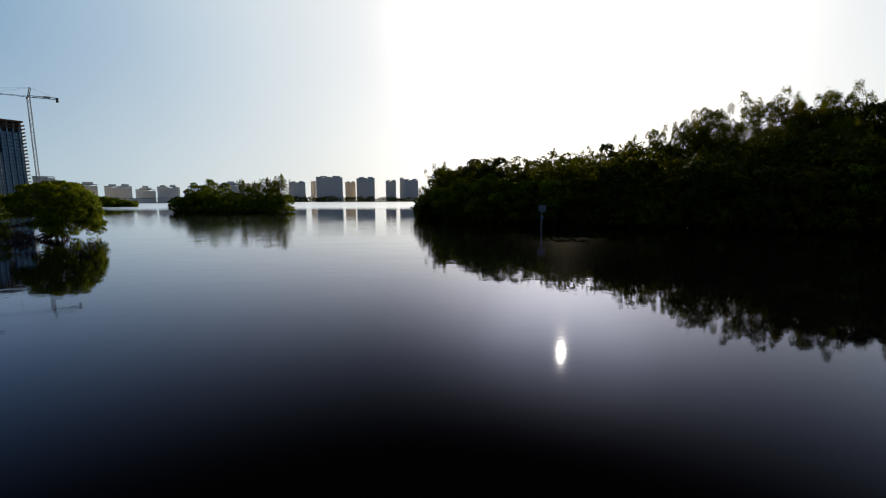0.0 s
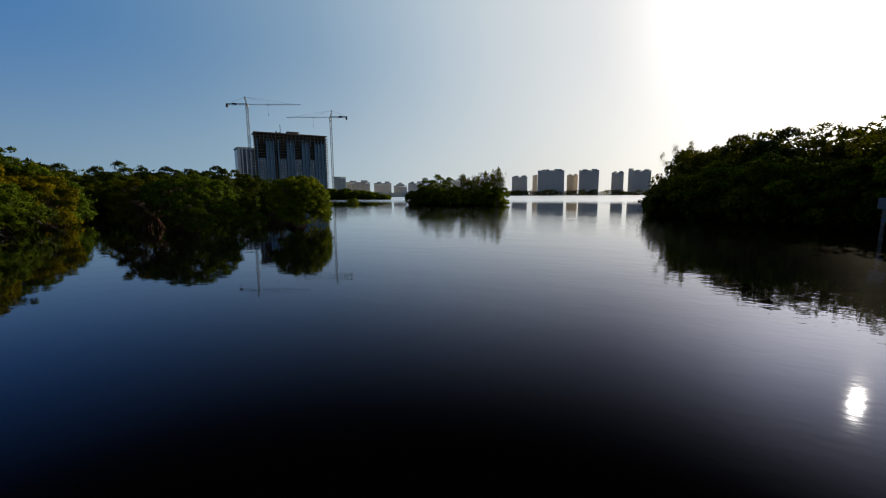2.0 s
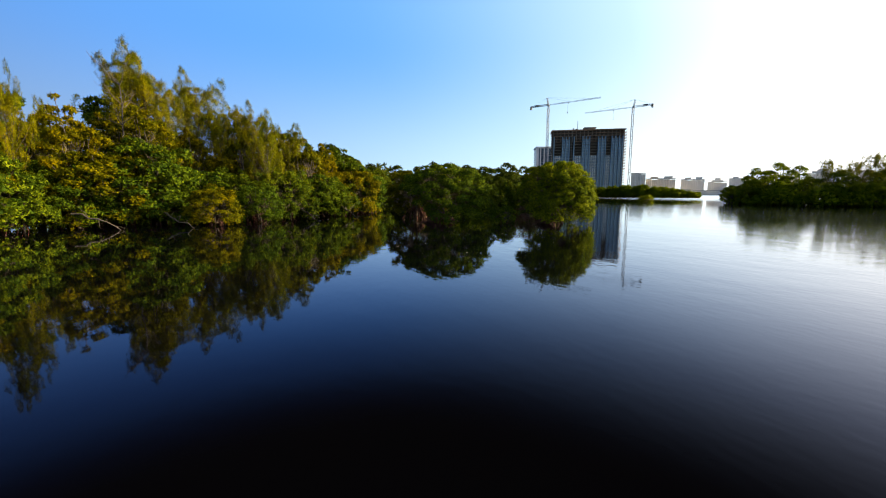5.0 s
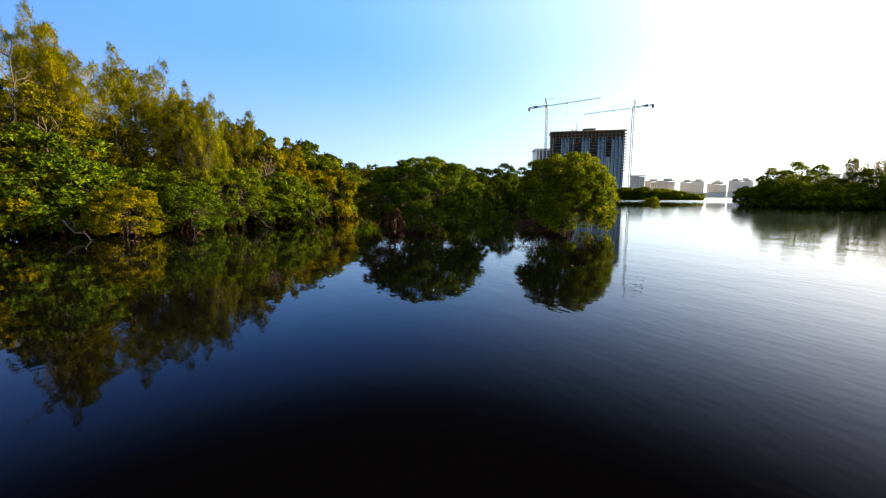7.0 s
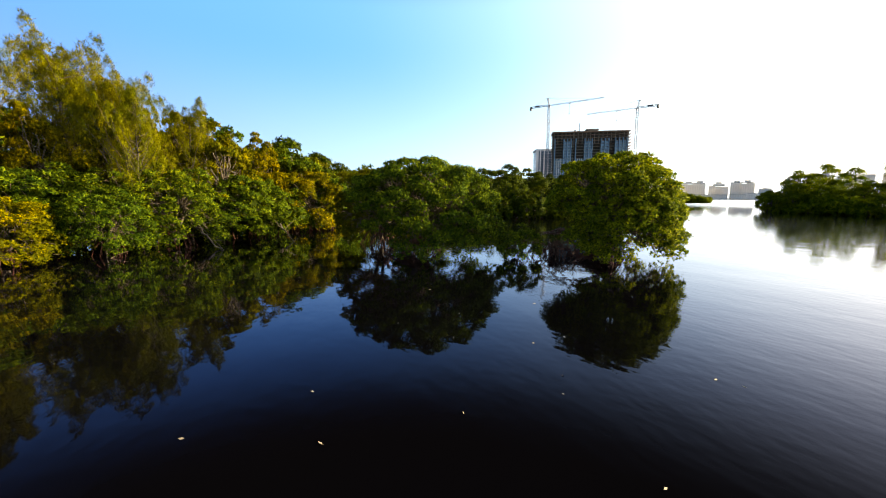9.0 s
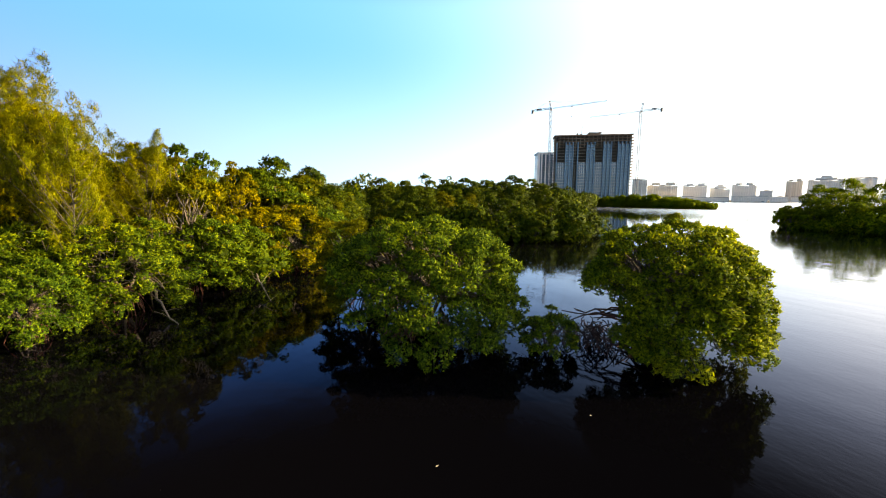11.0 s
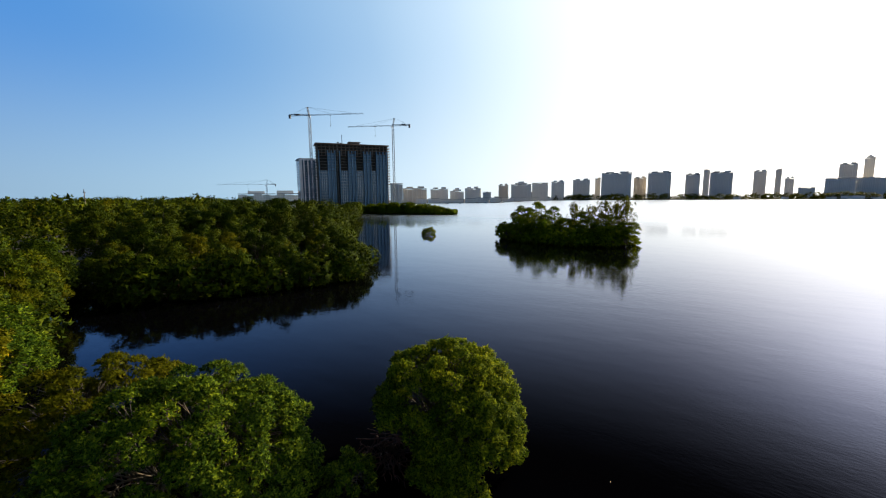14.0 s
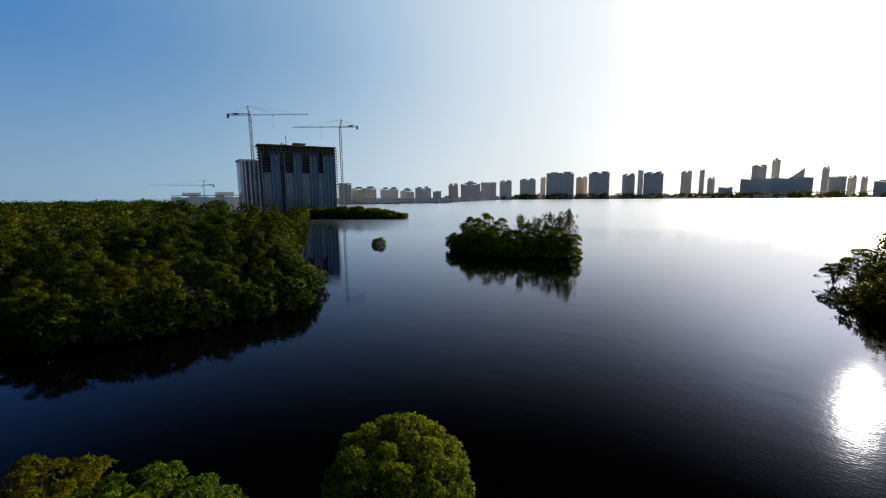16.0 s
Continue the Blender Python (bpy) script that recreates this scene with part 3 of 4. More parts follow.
LEFT_LAND = [(x - 5, y - 3.5) for x, y in LEFT_SHORE] + [(x - 5, y + (3 if i < 3 else -1)) for i, (x, y) in enumerate(POINT_SHORE)] + [(-700, 620), (-2400, 1500), (-2600, -900), (-120, -900)]
land("ground_bank", LEFT_LAND, "dark mud bank under mangrove forest")
SPIT = [(-388, 336), (-360, 352), (-300, 372), (-280, 383), (-300, 392), (-380, 385), (-430, 380)]
land("ground_spit", SPIT, "low muddy spit by the tower")
RIGHT_SHORE = [(14, 240), (2, 200), (0, 180), (-5, 150), (-8, 124), (4, 108), (19, 96), (42, 86), (66, 72), (92, 50), (130, 12), (170, -60)]
RIGHT_LAND = [(x + 5, y + 5) for x, y in RIGHT_SHORE] + [(420, -60), (420, 300), (120, 320)]
land("ground_right_bank", RIGHT_LAND, "dark mud bank under trees")
ISLAND = [(-104 + 23 * math.cos(k * 0.3927) * (1 + 0.05 * math.sin(k * 3)), 206 + 7 * math.sin(k * 0.3927)) for k in range(16)]
land("ground_island", ISLAND, "small mangrove island")

# ---- tree kinds ----
NEAR = [Kind(mangrove(s, 9.0, 5.2, 22, 5600, 5, 0.27, m, roots=8, skirt=0.6, hang=0.06, wall=14, pads=62, simple=True, lump=(0.11, 0.2), flat=0.58)) for s, m in ((11, LEAF), (12, LEAF), (13, LEAF_GOLD))]
INNER = [Kind(mangrove(s, 12.0, 4.6, 42, 2800, 5, 0.28, m, "buttonwood_tree", skirt=0.15, roots=0, flat=0.62, coarse=True, lump=(0.11, 0.22))) for s, m in ((21, LEAF_GOLD), (22, LEAF), (23, LEAF_GOLD))]
MID = [Kind(mangrove(s, 11.0, 5.2, 13, 2900, 3, 0.36, m, roots=4, skirt=0.5, coarse=True, lump=(0.24, 0.40), flat=0.68)) for s, m in ((31, LEAF_SHADED), (32, LEAF_SHADED), (33, LEAF_SHADED), (34, LEAF_OLIVE))]
ISLE = [Kind(mangrove(s, 11.0, 5.2, 13, 2700, 3, 0.36, LEAF_BACKLIT, roots=4, skirt=0.5, coarse=True, lump=(0.22, 0.37), flat=0.62)) for s in (36, 37)]
OPEN = [Kind(mangrove(s, 16.0, 5.6, 30, 2000, 5, 0.34, LEAF_GOLD, "buttonwood_tree", skirt=0.0, roots=0, lump=(0.10, 0.2), simple=True, stems=4)) for s in (24, 25)]
TALL = [Kind(casuarina(s, 22.0, 9000, 0.46)) for s in (41, 42, 43)]

rng = random.Random(7)
GREEN, GOLD, FINE = "dense green mangrove tree standing at the water's edge", "yellow-green leafy tree in the bank forest", "tall feathery olive-green casuarina tree above the mangroves"


def put_mangrove(x, y, h, kinds, group, base=9.0, wide=1.0, z=0.0, pick=None):
    k = rng.randrange(len(kinds)) if pick is None else pick
    s = h / base
    gold = kinds[k].tree.children[-1].data.materials[0] in (LEAF_GOLD, LEAF_OLIVE)
    return kinds[k].put(x, y, z, rng.uniform(0, 6.28), s * wide, 1 / wide, GOLD if gold else GREEN, "tree", group)


# shore fringe of the near bank
for i, (x, y) in enumerate(along([(-55, -18)] + LEFT_SHORE[2:], 4.5)):
    if x < -104:
        put_mangrove(x - 1, y - 2, rng.uniform(10, 13), MID, "mangroves along the bank", 11.0)
    else:
        dx = rng.uniform(0, 3.0) if y < 33 else rng.uniform(-4.5, -2)
        put_mangrove(x + dx, y + rng.uniform(-1, 1), rng.uniform(5.5, 12.0) if y < 20 else rng.uniform(6.4, 8.8), NEAR, "mangroves along the bank", pick=(0, 1, 0, 1, 1, 0, 1, 0, 2)[i % 9], wide=rng.uniform(0.95, 1.2))
put_mangrove(-75.5, 27.5, 5.6, NEAR, "mangroves along the bank", pick=0)
put_mangrove(-71.5, 22.5, 4.6, NEAR, "mangroves along the bank", pick=2)
# second and third rows
for i, (x, y) in enumerate(along([(-55, -18)] + LEFT_SHORE[2:12], 6.0)):
    if y < 30 and i % 3 != 1:
        put_mangrove(x - 5 + rng.uniform(-1, 1), y - 2.0 + rng.uniform(-1, 1), rng.uniform(15.5, 18.5), OPEN, "forest trees on the bank", 16.0, rng.uniform(0.75, 0.95))
        continue
    put_mangrove(x - 6 + rng.uniform(-1, 1), y - 2.5 + rng.uniform(-1, 1), rng.uniform(10.0, 14.0) if y < 33 else rng.uniform(14.5, 17), INNER, "forest trees on the bank", 12.0, rng.uniform(0.75, 1.0), z=0.0, pick=(0, 2, 0, 1, 2)[i % 5])
for i, (x, y) in enumerate(along([(-55, -18)] + LEFT_SHORE[2:12], 7.5)):
    put_mangrove(x - 13 + rng.uniform(-2, 2), y - 5 + rng.uniform(-2, 2), rng.uniform(15, 18.5) if y < 33 else rng.uniform(14.5, 17), INNER, "forest trees on the bank", 12.0, rng.uniform(0.8, 1.0), z=0.0)
for i, (x, y) in enumerate(along(LEFT_SHORE[2:14], 9)):
    put_mangrove(x - 22 + rng.uniform(-3, 3), y - 9 + rng.uniform(-2, 2), rng.uniform(13, 17), MID, "forest trees on the bank", 11.0, z=0.1)
# casuarinas standing over the bank
for x, y, h, w in ((-90, 8, 25.0, 0.8), (-87.5, 11.8, 21.5, 0.8), (-104, 13, 22.5, 1.0), (-97, 17, 22.0, 0.9), (-90, 24.2, 18.0, 0.8), (-94, 20.5, 18.5, 0.85), (-80, 28.5, 15.2, 0.8), (-85, 26.5, 16.0, 0.8), (-86, 31.5, 14.0, 0.8), (-70, 1.6, 18.8, 0.4), (-69.4, 3.6, 15, 0.5), (-72.5, 5.0, 14.5, 0.5), (-102, 4, 21.5, 1.0)):
    TALL[rng.randrange(3)].put(x, y, 0.1, rng.uniform(0, 6.28), h / 22.0 * w, 1.0 / w, FINE, "tree", "casuarinas over the bank")

for i, (x, y, h) in enumerate(((-64, -3, 18.5), (-69, -1, 17.5), (-73.5, 7, 16.5), (-80, 13, 18.0), (-88, 34, 15.5), (-92, 30, 17.0))):
    put_mangrove(x, y, h, OPEN, "forest trees on the bank", 16.0, 1.0, pick=i % 2)

# the wooded point, lower towards its tip
def tip_rise(x, y):
    return 0.5 + 0.5 * min(1.0, math.hypot(x + 112, y - 103) / 72)


for i, (x, y) in enumerate(along(POINT_SHORE[:9], 5.6)):
    put_mangrove(x - 3, y + (0 if i < 9 else -3), rng.uniform(9, 13) * tip_rise(x, y), MID, "mangroves on the point", 11.0, rng.uniform(0.8, 1.0))
taken = []
POINT = POINT_SHORE[:9] + [(-235, 150), (-220, 80)]
tries = 0
while len(taken) < 84 and tries < 6000:
    tries += 1
    x, y = rng.uniform(-215, -112), rng.uniform(62, 180)
    if inside(POINT, x, y) and all((x - p) ** 2 + (y - q) ** 2 > 42 for p, q in taken) and min((x - p) ** 2 + (y - q) ** 2 for p, q in along(POINT_SHORE[:9], 4)) > 70:
        taken.append((x, y))
        put_mangrove(x, y, rng.choice((9.0, 12.0, 14.5, 16.5)) * rng.uniform(0.93, 1.06) * tip_rise(x, y), MID, "mangroves on the point", 11.0, rng.uniform(0.75, 0.95), z=0.1)

# right bank
for i, (x, y) in enumerate(along(RIGHT_SHORE[2:9] + [(84, 57)], 5.5)):
    put_mangrove(x + (6 if x < 5 else 2), y + 2.5, rng.uniform(10, 14), ISLE if x < 22 or i % 3 == 0 else MID, "mangroves on the sunlit bank", 11.0, pick=None if x < 22 or i % 3 == 0 or rng.random() < 0.4 else 3)
for i, (x, y) in enumerate(along(RIGHT_SHORE[2:9] + [(84, 57)], 7)):
    put_mangrove(x + 9, y + 9, rng.uniform(13.5, 16.5) + max(0, x - 40) * 0.06, MID, "mangroves on the sunlit bank", 11.0, 0.9, z=0.1, pick=3 if rng.random() < 0.6 else None)
for i, (x, y) in enumerate(along(RIGHT_SHORE[3:9] + [(84, 57)], 8)):
    put_mangrove(x + 17, y + 18, rng.uniform(15, 18) + max(0, x - 30) * 0.14, MID, "mangroves on the sunlit bank", 11.0, 0.8, z=0.1, pick=3 if rng.random() < 0.6 else None)
for i, (x, y) in enumerate(along(RIGHT_SHORE[5:9] + [(84, 57)], 7)):
    put_mangrove(x + 25, y + 26, rng.uniform(17, 20) + max(0, x - 20) * 0.16, MID, "mangroves on the sunlit bank", 11.0, 0.75, z=0.1, pick=3 if rng.random() < 0.6 else None)
for x, y, h in ((-7, 187, 7.5), (-1, 192, 10)):
    put_mangrove(x, y, h, ISLE, "mangroves on the sunlit bank", 11.0, 1.15)
put_mangrove(11, 141, 21, MID, "mangroves on the sunlit bank", 11.0, 0.8, z=0.1, pick=3 if rng.random() < 0.6 else None)
put_mangrove(4, 137, 18, MID, "mangroves on the sunlit bank", 11.0, 0.8, z=0.1, pick=3 if rng.random() < 0.6 else None)
for x, y, h in ((-2, 141, 18), (46, 134, 22), (57, 119, 24), (64, 110, 26), (69, 105, 27.5), (73, 101, 30.5), (78, 98, 27.5), (82, 94, 28), (87, 90, 29), (94, 84, 29), (100, 74, 28), (60, 122, 24), (52, 124, 21.5), (61, 113, 24.5), (66, 108, 27), (75, 97, 26), (80, 92, 27), (84, 95, 28), (71, 92, 24), (77, 86, 25), (90, 80, 27)):
    TALL[rng.randrange(3)].put(x, y, 0.0, rng.uniform(0, 6.28), h / 25.5, 1.0, FINE, "tree", "casuarinas on the sunlit bank")

# island
for x, y, h in ((-130, 203, 8), (-126, 199, 9), (-122, 204, 13), (-125, 211, 18), (-117, 210, 17), (-120, 198, 9), (-113, 202, 12), (-109, 208, 15), (-108, 197, 9), (-103, 203, 12.5), (-99, 194, 6.5), (-98, 210, 13), (-94, 205, 11.5),
                (-92, 198, 8), (-88, 201, 10), (-85, 207, 12), (-83, 201, 10), (-80, 206, 11.5), (-79, 202, 8.5), (-90, 212, 12)):
    put_mangrove(x, y, h, ISLE, "trees on the island", 11.0, 1.1 if h < 15 else 0.85)
for x, y, h in ((-88, 209, 16.5), (-84, 208, 15.5), (-100, 208, 15.5), (-94, 209, 14.5), (-81, 207, 15)):
    TALL[rng.randrange(3)].put(x, y, 0.1, rng.uniform(0, 6.28), h / 22.0, 1.0, FINE, "tree", "trees on the island")
bush = mangrove(54, 4.6, 3.4, 18, 1600, 5, 0.36, LEAF_SUNLIT, "mangrove_bush", skirt=1.8, roots=4, coarse=True, lump=(0.3, 0.45))
bush.matrix_basis = pose(-172, 201, -1.0)
tagged(bush, "small round mangrove bush alone on open water", "bush")

for x, y, h in ((-232, 118, 19), (-240, 96, 20), (-262, 128, 21), (-285, 100, 22), (-255, 70, 20), (-300, 60, 23), (-270, 20, 22)):
    TALL[rng.randrange(3)].put(x, y, 0.0, rng.uniform(0, 6.28), h / 30.0, 1.0, FINE, "tree", "casuarinas in the deep forest")

# two mangroves out in the water, and the low tree beside the first
A = mangrove(51, 8.6, 7.3, 16, 21000, 5, 0.205, LEAF, skirt=0.0, pads=170, wall=60, gap=radians(215), roots=10, fine=True, simple=True, flat=0.55, lump=(0.08, 0.14), core=0.2, rough=(0.82, 1.03), holes=-0.32)
A.matrix_basis = pose(-67.7, 53.6, 0, 0, 0, 40)
tagged(A, "broad sunlit mangrove tree standing out in the water", "tree", "mangroves in the water")
A2 = mangrove(52, 9.2, 5.5, 10, 8000, 5, 0.22, LEAF_OLIVE, skirt=0.0, pads=90, wall=22, roots=8, fine=True, simple=True, flat=0.5, lump=(0.095, 0.165), core=0.2)
A2.matrix_basis = pose(-76.3, 51.6, 0, 0, 0, 100)
tagged(A2, "yellow-green mangrove tree between bank and open water", "tree", "mangroves in the water")
low_bush = mangrove(55, 2.9, 1.9, 16, 1300, 5, 0.19, LEAF, "mangrove_bush", skirt=1.0, roots=4, fine=True, simple=True, lump=(0.2, 0.34))
low_bush.matrix_basis = pose(-62.0, 60.4, 0)
tagged(low_bush, "low dark green mangrove bush beside the broad tree", "bush")
B = mangrove(53, 8.6, 5.4, 16, 22000, 5, 0.195, LEAF_SUNLIT, skirt=0.0, pads=190, wall=95, roots=14, gap=radians(220), fine=True, simple=True, flat=0.6, lump=(0.10, 0.16), core=0.12, rough=(0.90, 1.03), holes=-0.5)
B.matrix_basis = pose(-58.9, 66.95, 0)
tagged(B, "round bright green mangrove tree standing alone in water", "tree", "mangroves in the water")


rr = np.random.default_rng(58)
left = np.array([-0.77, -0.64])
for i in range(46):
    k, q = rr.uniform(0, 6.28), math.sqrt(rr.random())
    c = left * 4.3 + np.array([math.cos(k) * 2.3, math.sin(k) * 1.7]) * q
    k2 = rr.uniform(0, 6.28)
    reach = rr.uniform(0.7, 1.6)
    st = []
    for j in range(2):
        k3 = k2 + rr.normal(0, 0.5) + j * 3.0
        e2 = c + np.array([math.cos(k3), math.sin(k3)]) * reach
        st.append((bent(rr, (c[0], c[1], rr.uniform(0.5, 1.5)), (e2[0], e2[1], -0.25), 7, rr.uniform(0.1, 0.3), 0.1), np.linspace(0.042, 0.024, 7)))
    V, F = tubes(st, 5)
    add_mesh("prop_root", V, F, ROOT, B, smooth=True)
for i in range(7):
    c = left * rr.uniform(4.0, 7.0)
    V, F = tubes([(bent(rr, (left[0] * 0.6, left[1] * 0.6, rr.uniform(1.2, 2.6)), (c[0] + rr.normal(0, 0.8), c[1] + rr.normal(0, 0.8), rr.uniform(1.0, 2.2)), 8, 0.4, 0.14), np.linspace(0.10, 0.04, 8))], 5)
    add_mesh("limb", V, F, ROOT, B, "low reddish limb", smooth=True)

# a dead tree with bare twigs among the casuarinas
rs = np.random.default_rng(71)
snag = new("dead_tree")
stem = bent(rs, (0, 0, -0.1), (-0.8, 0.6, 19), 8, 0, 0.2)
st = [(stem, np.linspace(0.2, 0.05, 8))]
for i in range(16):
    p = stem[4 + i % 4]
    az_ = rs.uniform(0, 6.28)
    q = p + np.array([math.cos(az_) * 2.6, math.sin(az_) * 2.6, rs.uniform(0.8, 3.0)]) * rs.uniform(0.6, 1.3)
    k = bent(rs, p, q, 6, 0.2, 0.15)
    st.append((k, np.linspace(0.06, 0.015, 6)))
    for j in range(3):
        st.append((bent(rs, k[2 + j], k[2 + j] + rs.normal(0, 0.8, 3) + np.array([0, 0, 0.5]), 4, 0, 0.06), np.linspace(0.025, 0.01, 4)))
V, F = tubes(st, 5)
add_mesh("trunk", V, F, BARK, snag, smooth=True)
snag.matrix_basis = pose(-79, 10, 0)
tagged(snag, "bare dead tree with thin grey twigs", "tree")


# fallen branches leaning from the bank into the water
rf = np.random.default_rng(73)
for x, y, L_, az_ in ((-72, 17, 6.5, 40), (-77, 27, 5.0, 15), (-80.5, 33.5, 6.0, 30), (-60.5, -1.5, 6.0, 55), (-69, 9.5, 5.5, 70), (-86, 41, 5.5, 20)):
    br = new("fallen_branch")
    end = np.array([L_ * math.cos(radians(az_)), L_ * math.sin(radians(az_)), 0.0])
    k = bent(rf, (-end[0] * 0.3, -end[1] * 0.3, 1.9), end + np.array([0, 0, -0.35]), 8, 0.25, 0.12)
    V, F = tubes([(k, np.linspace(0.13, 0.03, 8))], 6)
    add_mesh("trunk", V, F, BARK, br, smooth=True)
    for j in range(5):
        q = k[2 + j]
        V, F = tubes([(bent(rf, q, q + rf.normal(0, 0.7, 3) + np.array([0, 0, 0.7]), 4, 0.1, 0.06), np.linspace(0.035, 0.01, 4))], 5)
        add_mesh("twig", V, F, BARK, br, smooth=True)
    br.matrix_basis = pose(x, y, 0)
    tagged(br, "bare grey fallen branch leaning into the water", "branch", "fallen branches")


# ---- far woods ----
def woods(name, region, count, low, high, size, label, seed, leaf=LEAF_SHADED, low_keep=0.4, swell=None, dense=100, foot=0.03):
    rng2 = np.random.default_rng(seed)
    L = []
    for x, y in region(rng2, count):
        r = rng2.uniform(3.0, 5.5) * size / 1.2
        h = rng2.uniform(low, high)
        if swell:
            h *= swell(x)
            r = min(r, h * 0.6)
        L.append(((x, y, h - r * 0.7), (r, r, r * 0.8)))
        L.append(((x + rng2.normal(0, 2), y + rng2.normal(0, 2), h * (0.87 + foot) / 2), (r, r, h * (0.87 - foot) / 2)))
    V, F, N = leaf_cloud(rng2, L, count * dense, 4, size, wide=0.8, core=0.05, tri=True, low=low_keep)
    return tagged(add_mesh(name, V, F, leaf, normals=N), label, "woods", kind="stuff")


def bank_region(r, n):
    out = []
    while len(out) < n:
        x, y = r.uniform(-420, -118), r.uniform(-90, 330)
        if inside(LEFT_LAND, x, y) and not (x > -215 and inside(POINT, x, y)):
            out.append((x, y))
    return out


def shore_region(r, n):
    pts = along(POINT_SHORE[7:] + [(-420, 372)], 3.0)
    return [(pts[i][0] - abs(r.normal(4, 4)), pts[i][1] - abs(r.normal(2, 4))) for i in r.integers(0, len(pts), n)]


def spit_region(r, n):
    return [((1 - t) * -395 + t * -288 + r.normal(0, 3), (1 - t) * 352 + t * 384 + r.normal(0, 2.5)) for t in (np.arange(n) + r.random(n)) / n]


def right_region(r, n):
    out = []
    while len(out) < n:
        x, y = r.uniform(20, 160), r.uniform(30, 250)
        if inside(RIGHT_LAND, x - 26, y - 24) and inside(RIGHT_LAND, x, y):
            out.append((x, y))
    return out


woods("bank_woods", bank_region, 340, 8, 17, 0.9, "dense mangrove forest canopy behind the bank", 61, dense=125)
def deep_region(r, n):
    out = []
    while len(out) < n:
        x, y = r.uniform(-720, -215), r.uniform(-160, 300)
        if inside(LEFT_LAND, x, y) and y < 50 - x * 0.36:
            out.append((x, y))
    return out


woods("deep_woods", deep_region, 330, 14, 20, 1.7, "tall forest treeline on the horizon", 70, dense=60)
def distant_region(r, n):
    out = []
    while len(out) < n:
        k, d = radians(r.uniform(-105, -55)), r.uniform(550, 1300)
        x, y = -43 + d * math.sin(k), 46 + d * math.cos(k)
        if inside(LEFT_LAND, x, y):
            out.append((x, y))
    return out


woods("distant_woods", distant_region, 300, 12, 19, 3.4, "distant forest beyond the bank", 72, dense=50)
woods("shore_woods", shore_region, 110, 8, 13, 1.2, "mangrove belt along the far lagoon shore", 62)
woods("spit_bushes", spit_region, 160, 5.0, 12, 0.9, "low bushes on the spit", 63, leaf=LEAF_BACKLIT, low_keep=0.8, dense=210, foot=0.0, swell=lambda x: 0.22 + 0.85 * max(0.0, math.sin(math.pi * min(1.0, max(0.0, (x + 420) / 138)))) ** 0.8)
# olive leaf puts a warm glow into the colour of these trees
woods("right_bank_woods", right_region, 90, 14, 21, 1.2, "forest canopy behind the bank, warm glow painted in its leaves", 64, leaf=LEAF_OLIVE)



def fringe_region(line, dx, dy):
    def region(r, n):
        pts = along(line, 1.0)
        return [(pts[i][0] + dx * r.uniform(0.2, 1.2), pts[i][1] + dy * r.uniform(0.2, 1.2)) for i in r.integers(0, len(pts), n)]
    return region


# low leafy filler added to stop light showing under the bank trees
woods("right_bank_undergrowth", fringe_region(RIGHT_SHORE[2:11], 6, 7), 290, 3, 9, 0.9, "low leafy undergrowth added to close gaps along the bank", 66, leaf=LEAF_OLIVE, low_keep=1.0, dense=130, foot=0.0)
woods("right_bank_thicket", fringe_region(RIGHT_SHORE[2:9], 13, 14), 170, 10, 17, 0.7, "backlit olive thicket crowning the bank", 75, leaf=LEAF_OLIVE, low_keep=0.6)
woods("left_bank_undergrowth", fringe_region(LEFT_SHORE[1:13], -8, -4), 120, 3.5, 8, 0.7, "low leafy undergrowth added to close gaps along the bank", 67, low_keep=1.0, foot=0.25)
woods("island_undergrowth", lambda r, n: [(-104.5 + 24 * math.cos(k) * q, 206 + 9.5 * math.sin(k) * q) for k, q in zip(r.uniform(0, 6.28, n), r.uniform(0.8, 1.04, n))], 70, 2.5, 6, 0.9, "low bushes round the island's edge", 69, leaf=LEAF_BACKLIT, low_keep=1.0)
woods("point_undergrowth", fringe_region(POINT_SHORE[:9], -5, -1), 110, 4, 8, 0.9, "low leafy undergrowth added to close gaps on the wooded point", 68, low_keep=1.0)
CX, CY = -42.9, 45.9


def polar(az, d):
    return CX + d * math.sin(radians(az)), CY + d * math.cos(radians(az))


def far_shore_region(r, n):
    out = []
    for _ in range(n):
        az = r.uniform(-24, 60)
        d = 1740 + 60 * math.sin(az * 0.11) + abs(r.normal(0, 15))
        out.append(polar(az, d))
    return out


# the lighter olive leaf stands in for haze over the far trees
woods("far_shore_trees", far_shore_region, 330, 11, 22, 3.6, "distant green treeline along the far shore", 65, leaf=LEAF_OLIVE, dense=50)
bm = bmesh.new()
pts = [polar(az, 1725 + 60 * math.sin(az * 0.11)) for az in range(-24, 64, 2)] + [polar(az, 3000) for az in range(62, -26, -4)]
f = bm.faces.new([bm.verts.new((x, y, 1.2)) for x, y in pts])
r = bmesh.ops.extrude_face_region(bm, geom=[f])
bmesh.ops.translate(bm, verts=[v for v in r["geom"] if isinstance(v, bmesh.types.BMVert)], vec=(0, 0, -3))
bmesh.ops.triangulate(bm, faces=bm.faces[:])
bmesh.ops.recalc_face_normals(bm, faces=bm.faces[:])
tagged(part("ground_far_shore", bm, MUD), "distant low shore", "ground", kind="structure")
bm = bmesh.new()
pts = [polar(az, 1130 if az < -30 else 1130 + (az + 30) * 80) for az in range(-48, -22, 2)] + [polar(az, 2800) for az in range(-24, -50, -2)]
f = bm.faces.new([bm.verts.new((x, y, 1.2)) for x, y in pts])
r = bmesh.ops.extrude_face_region(bm, geom=[f])
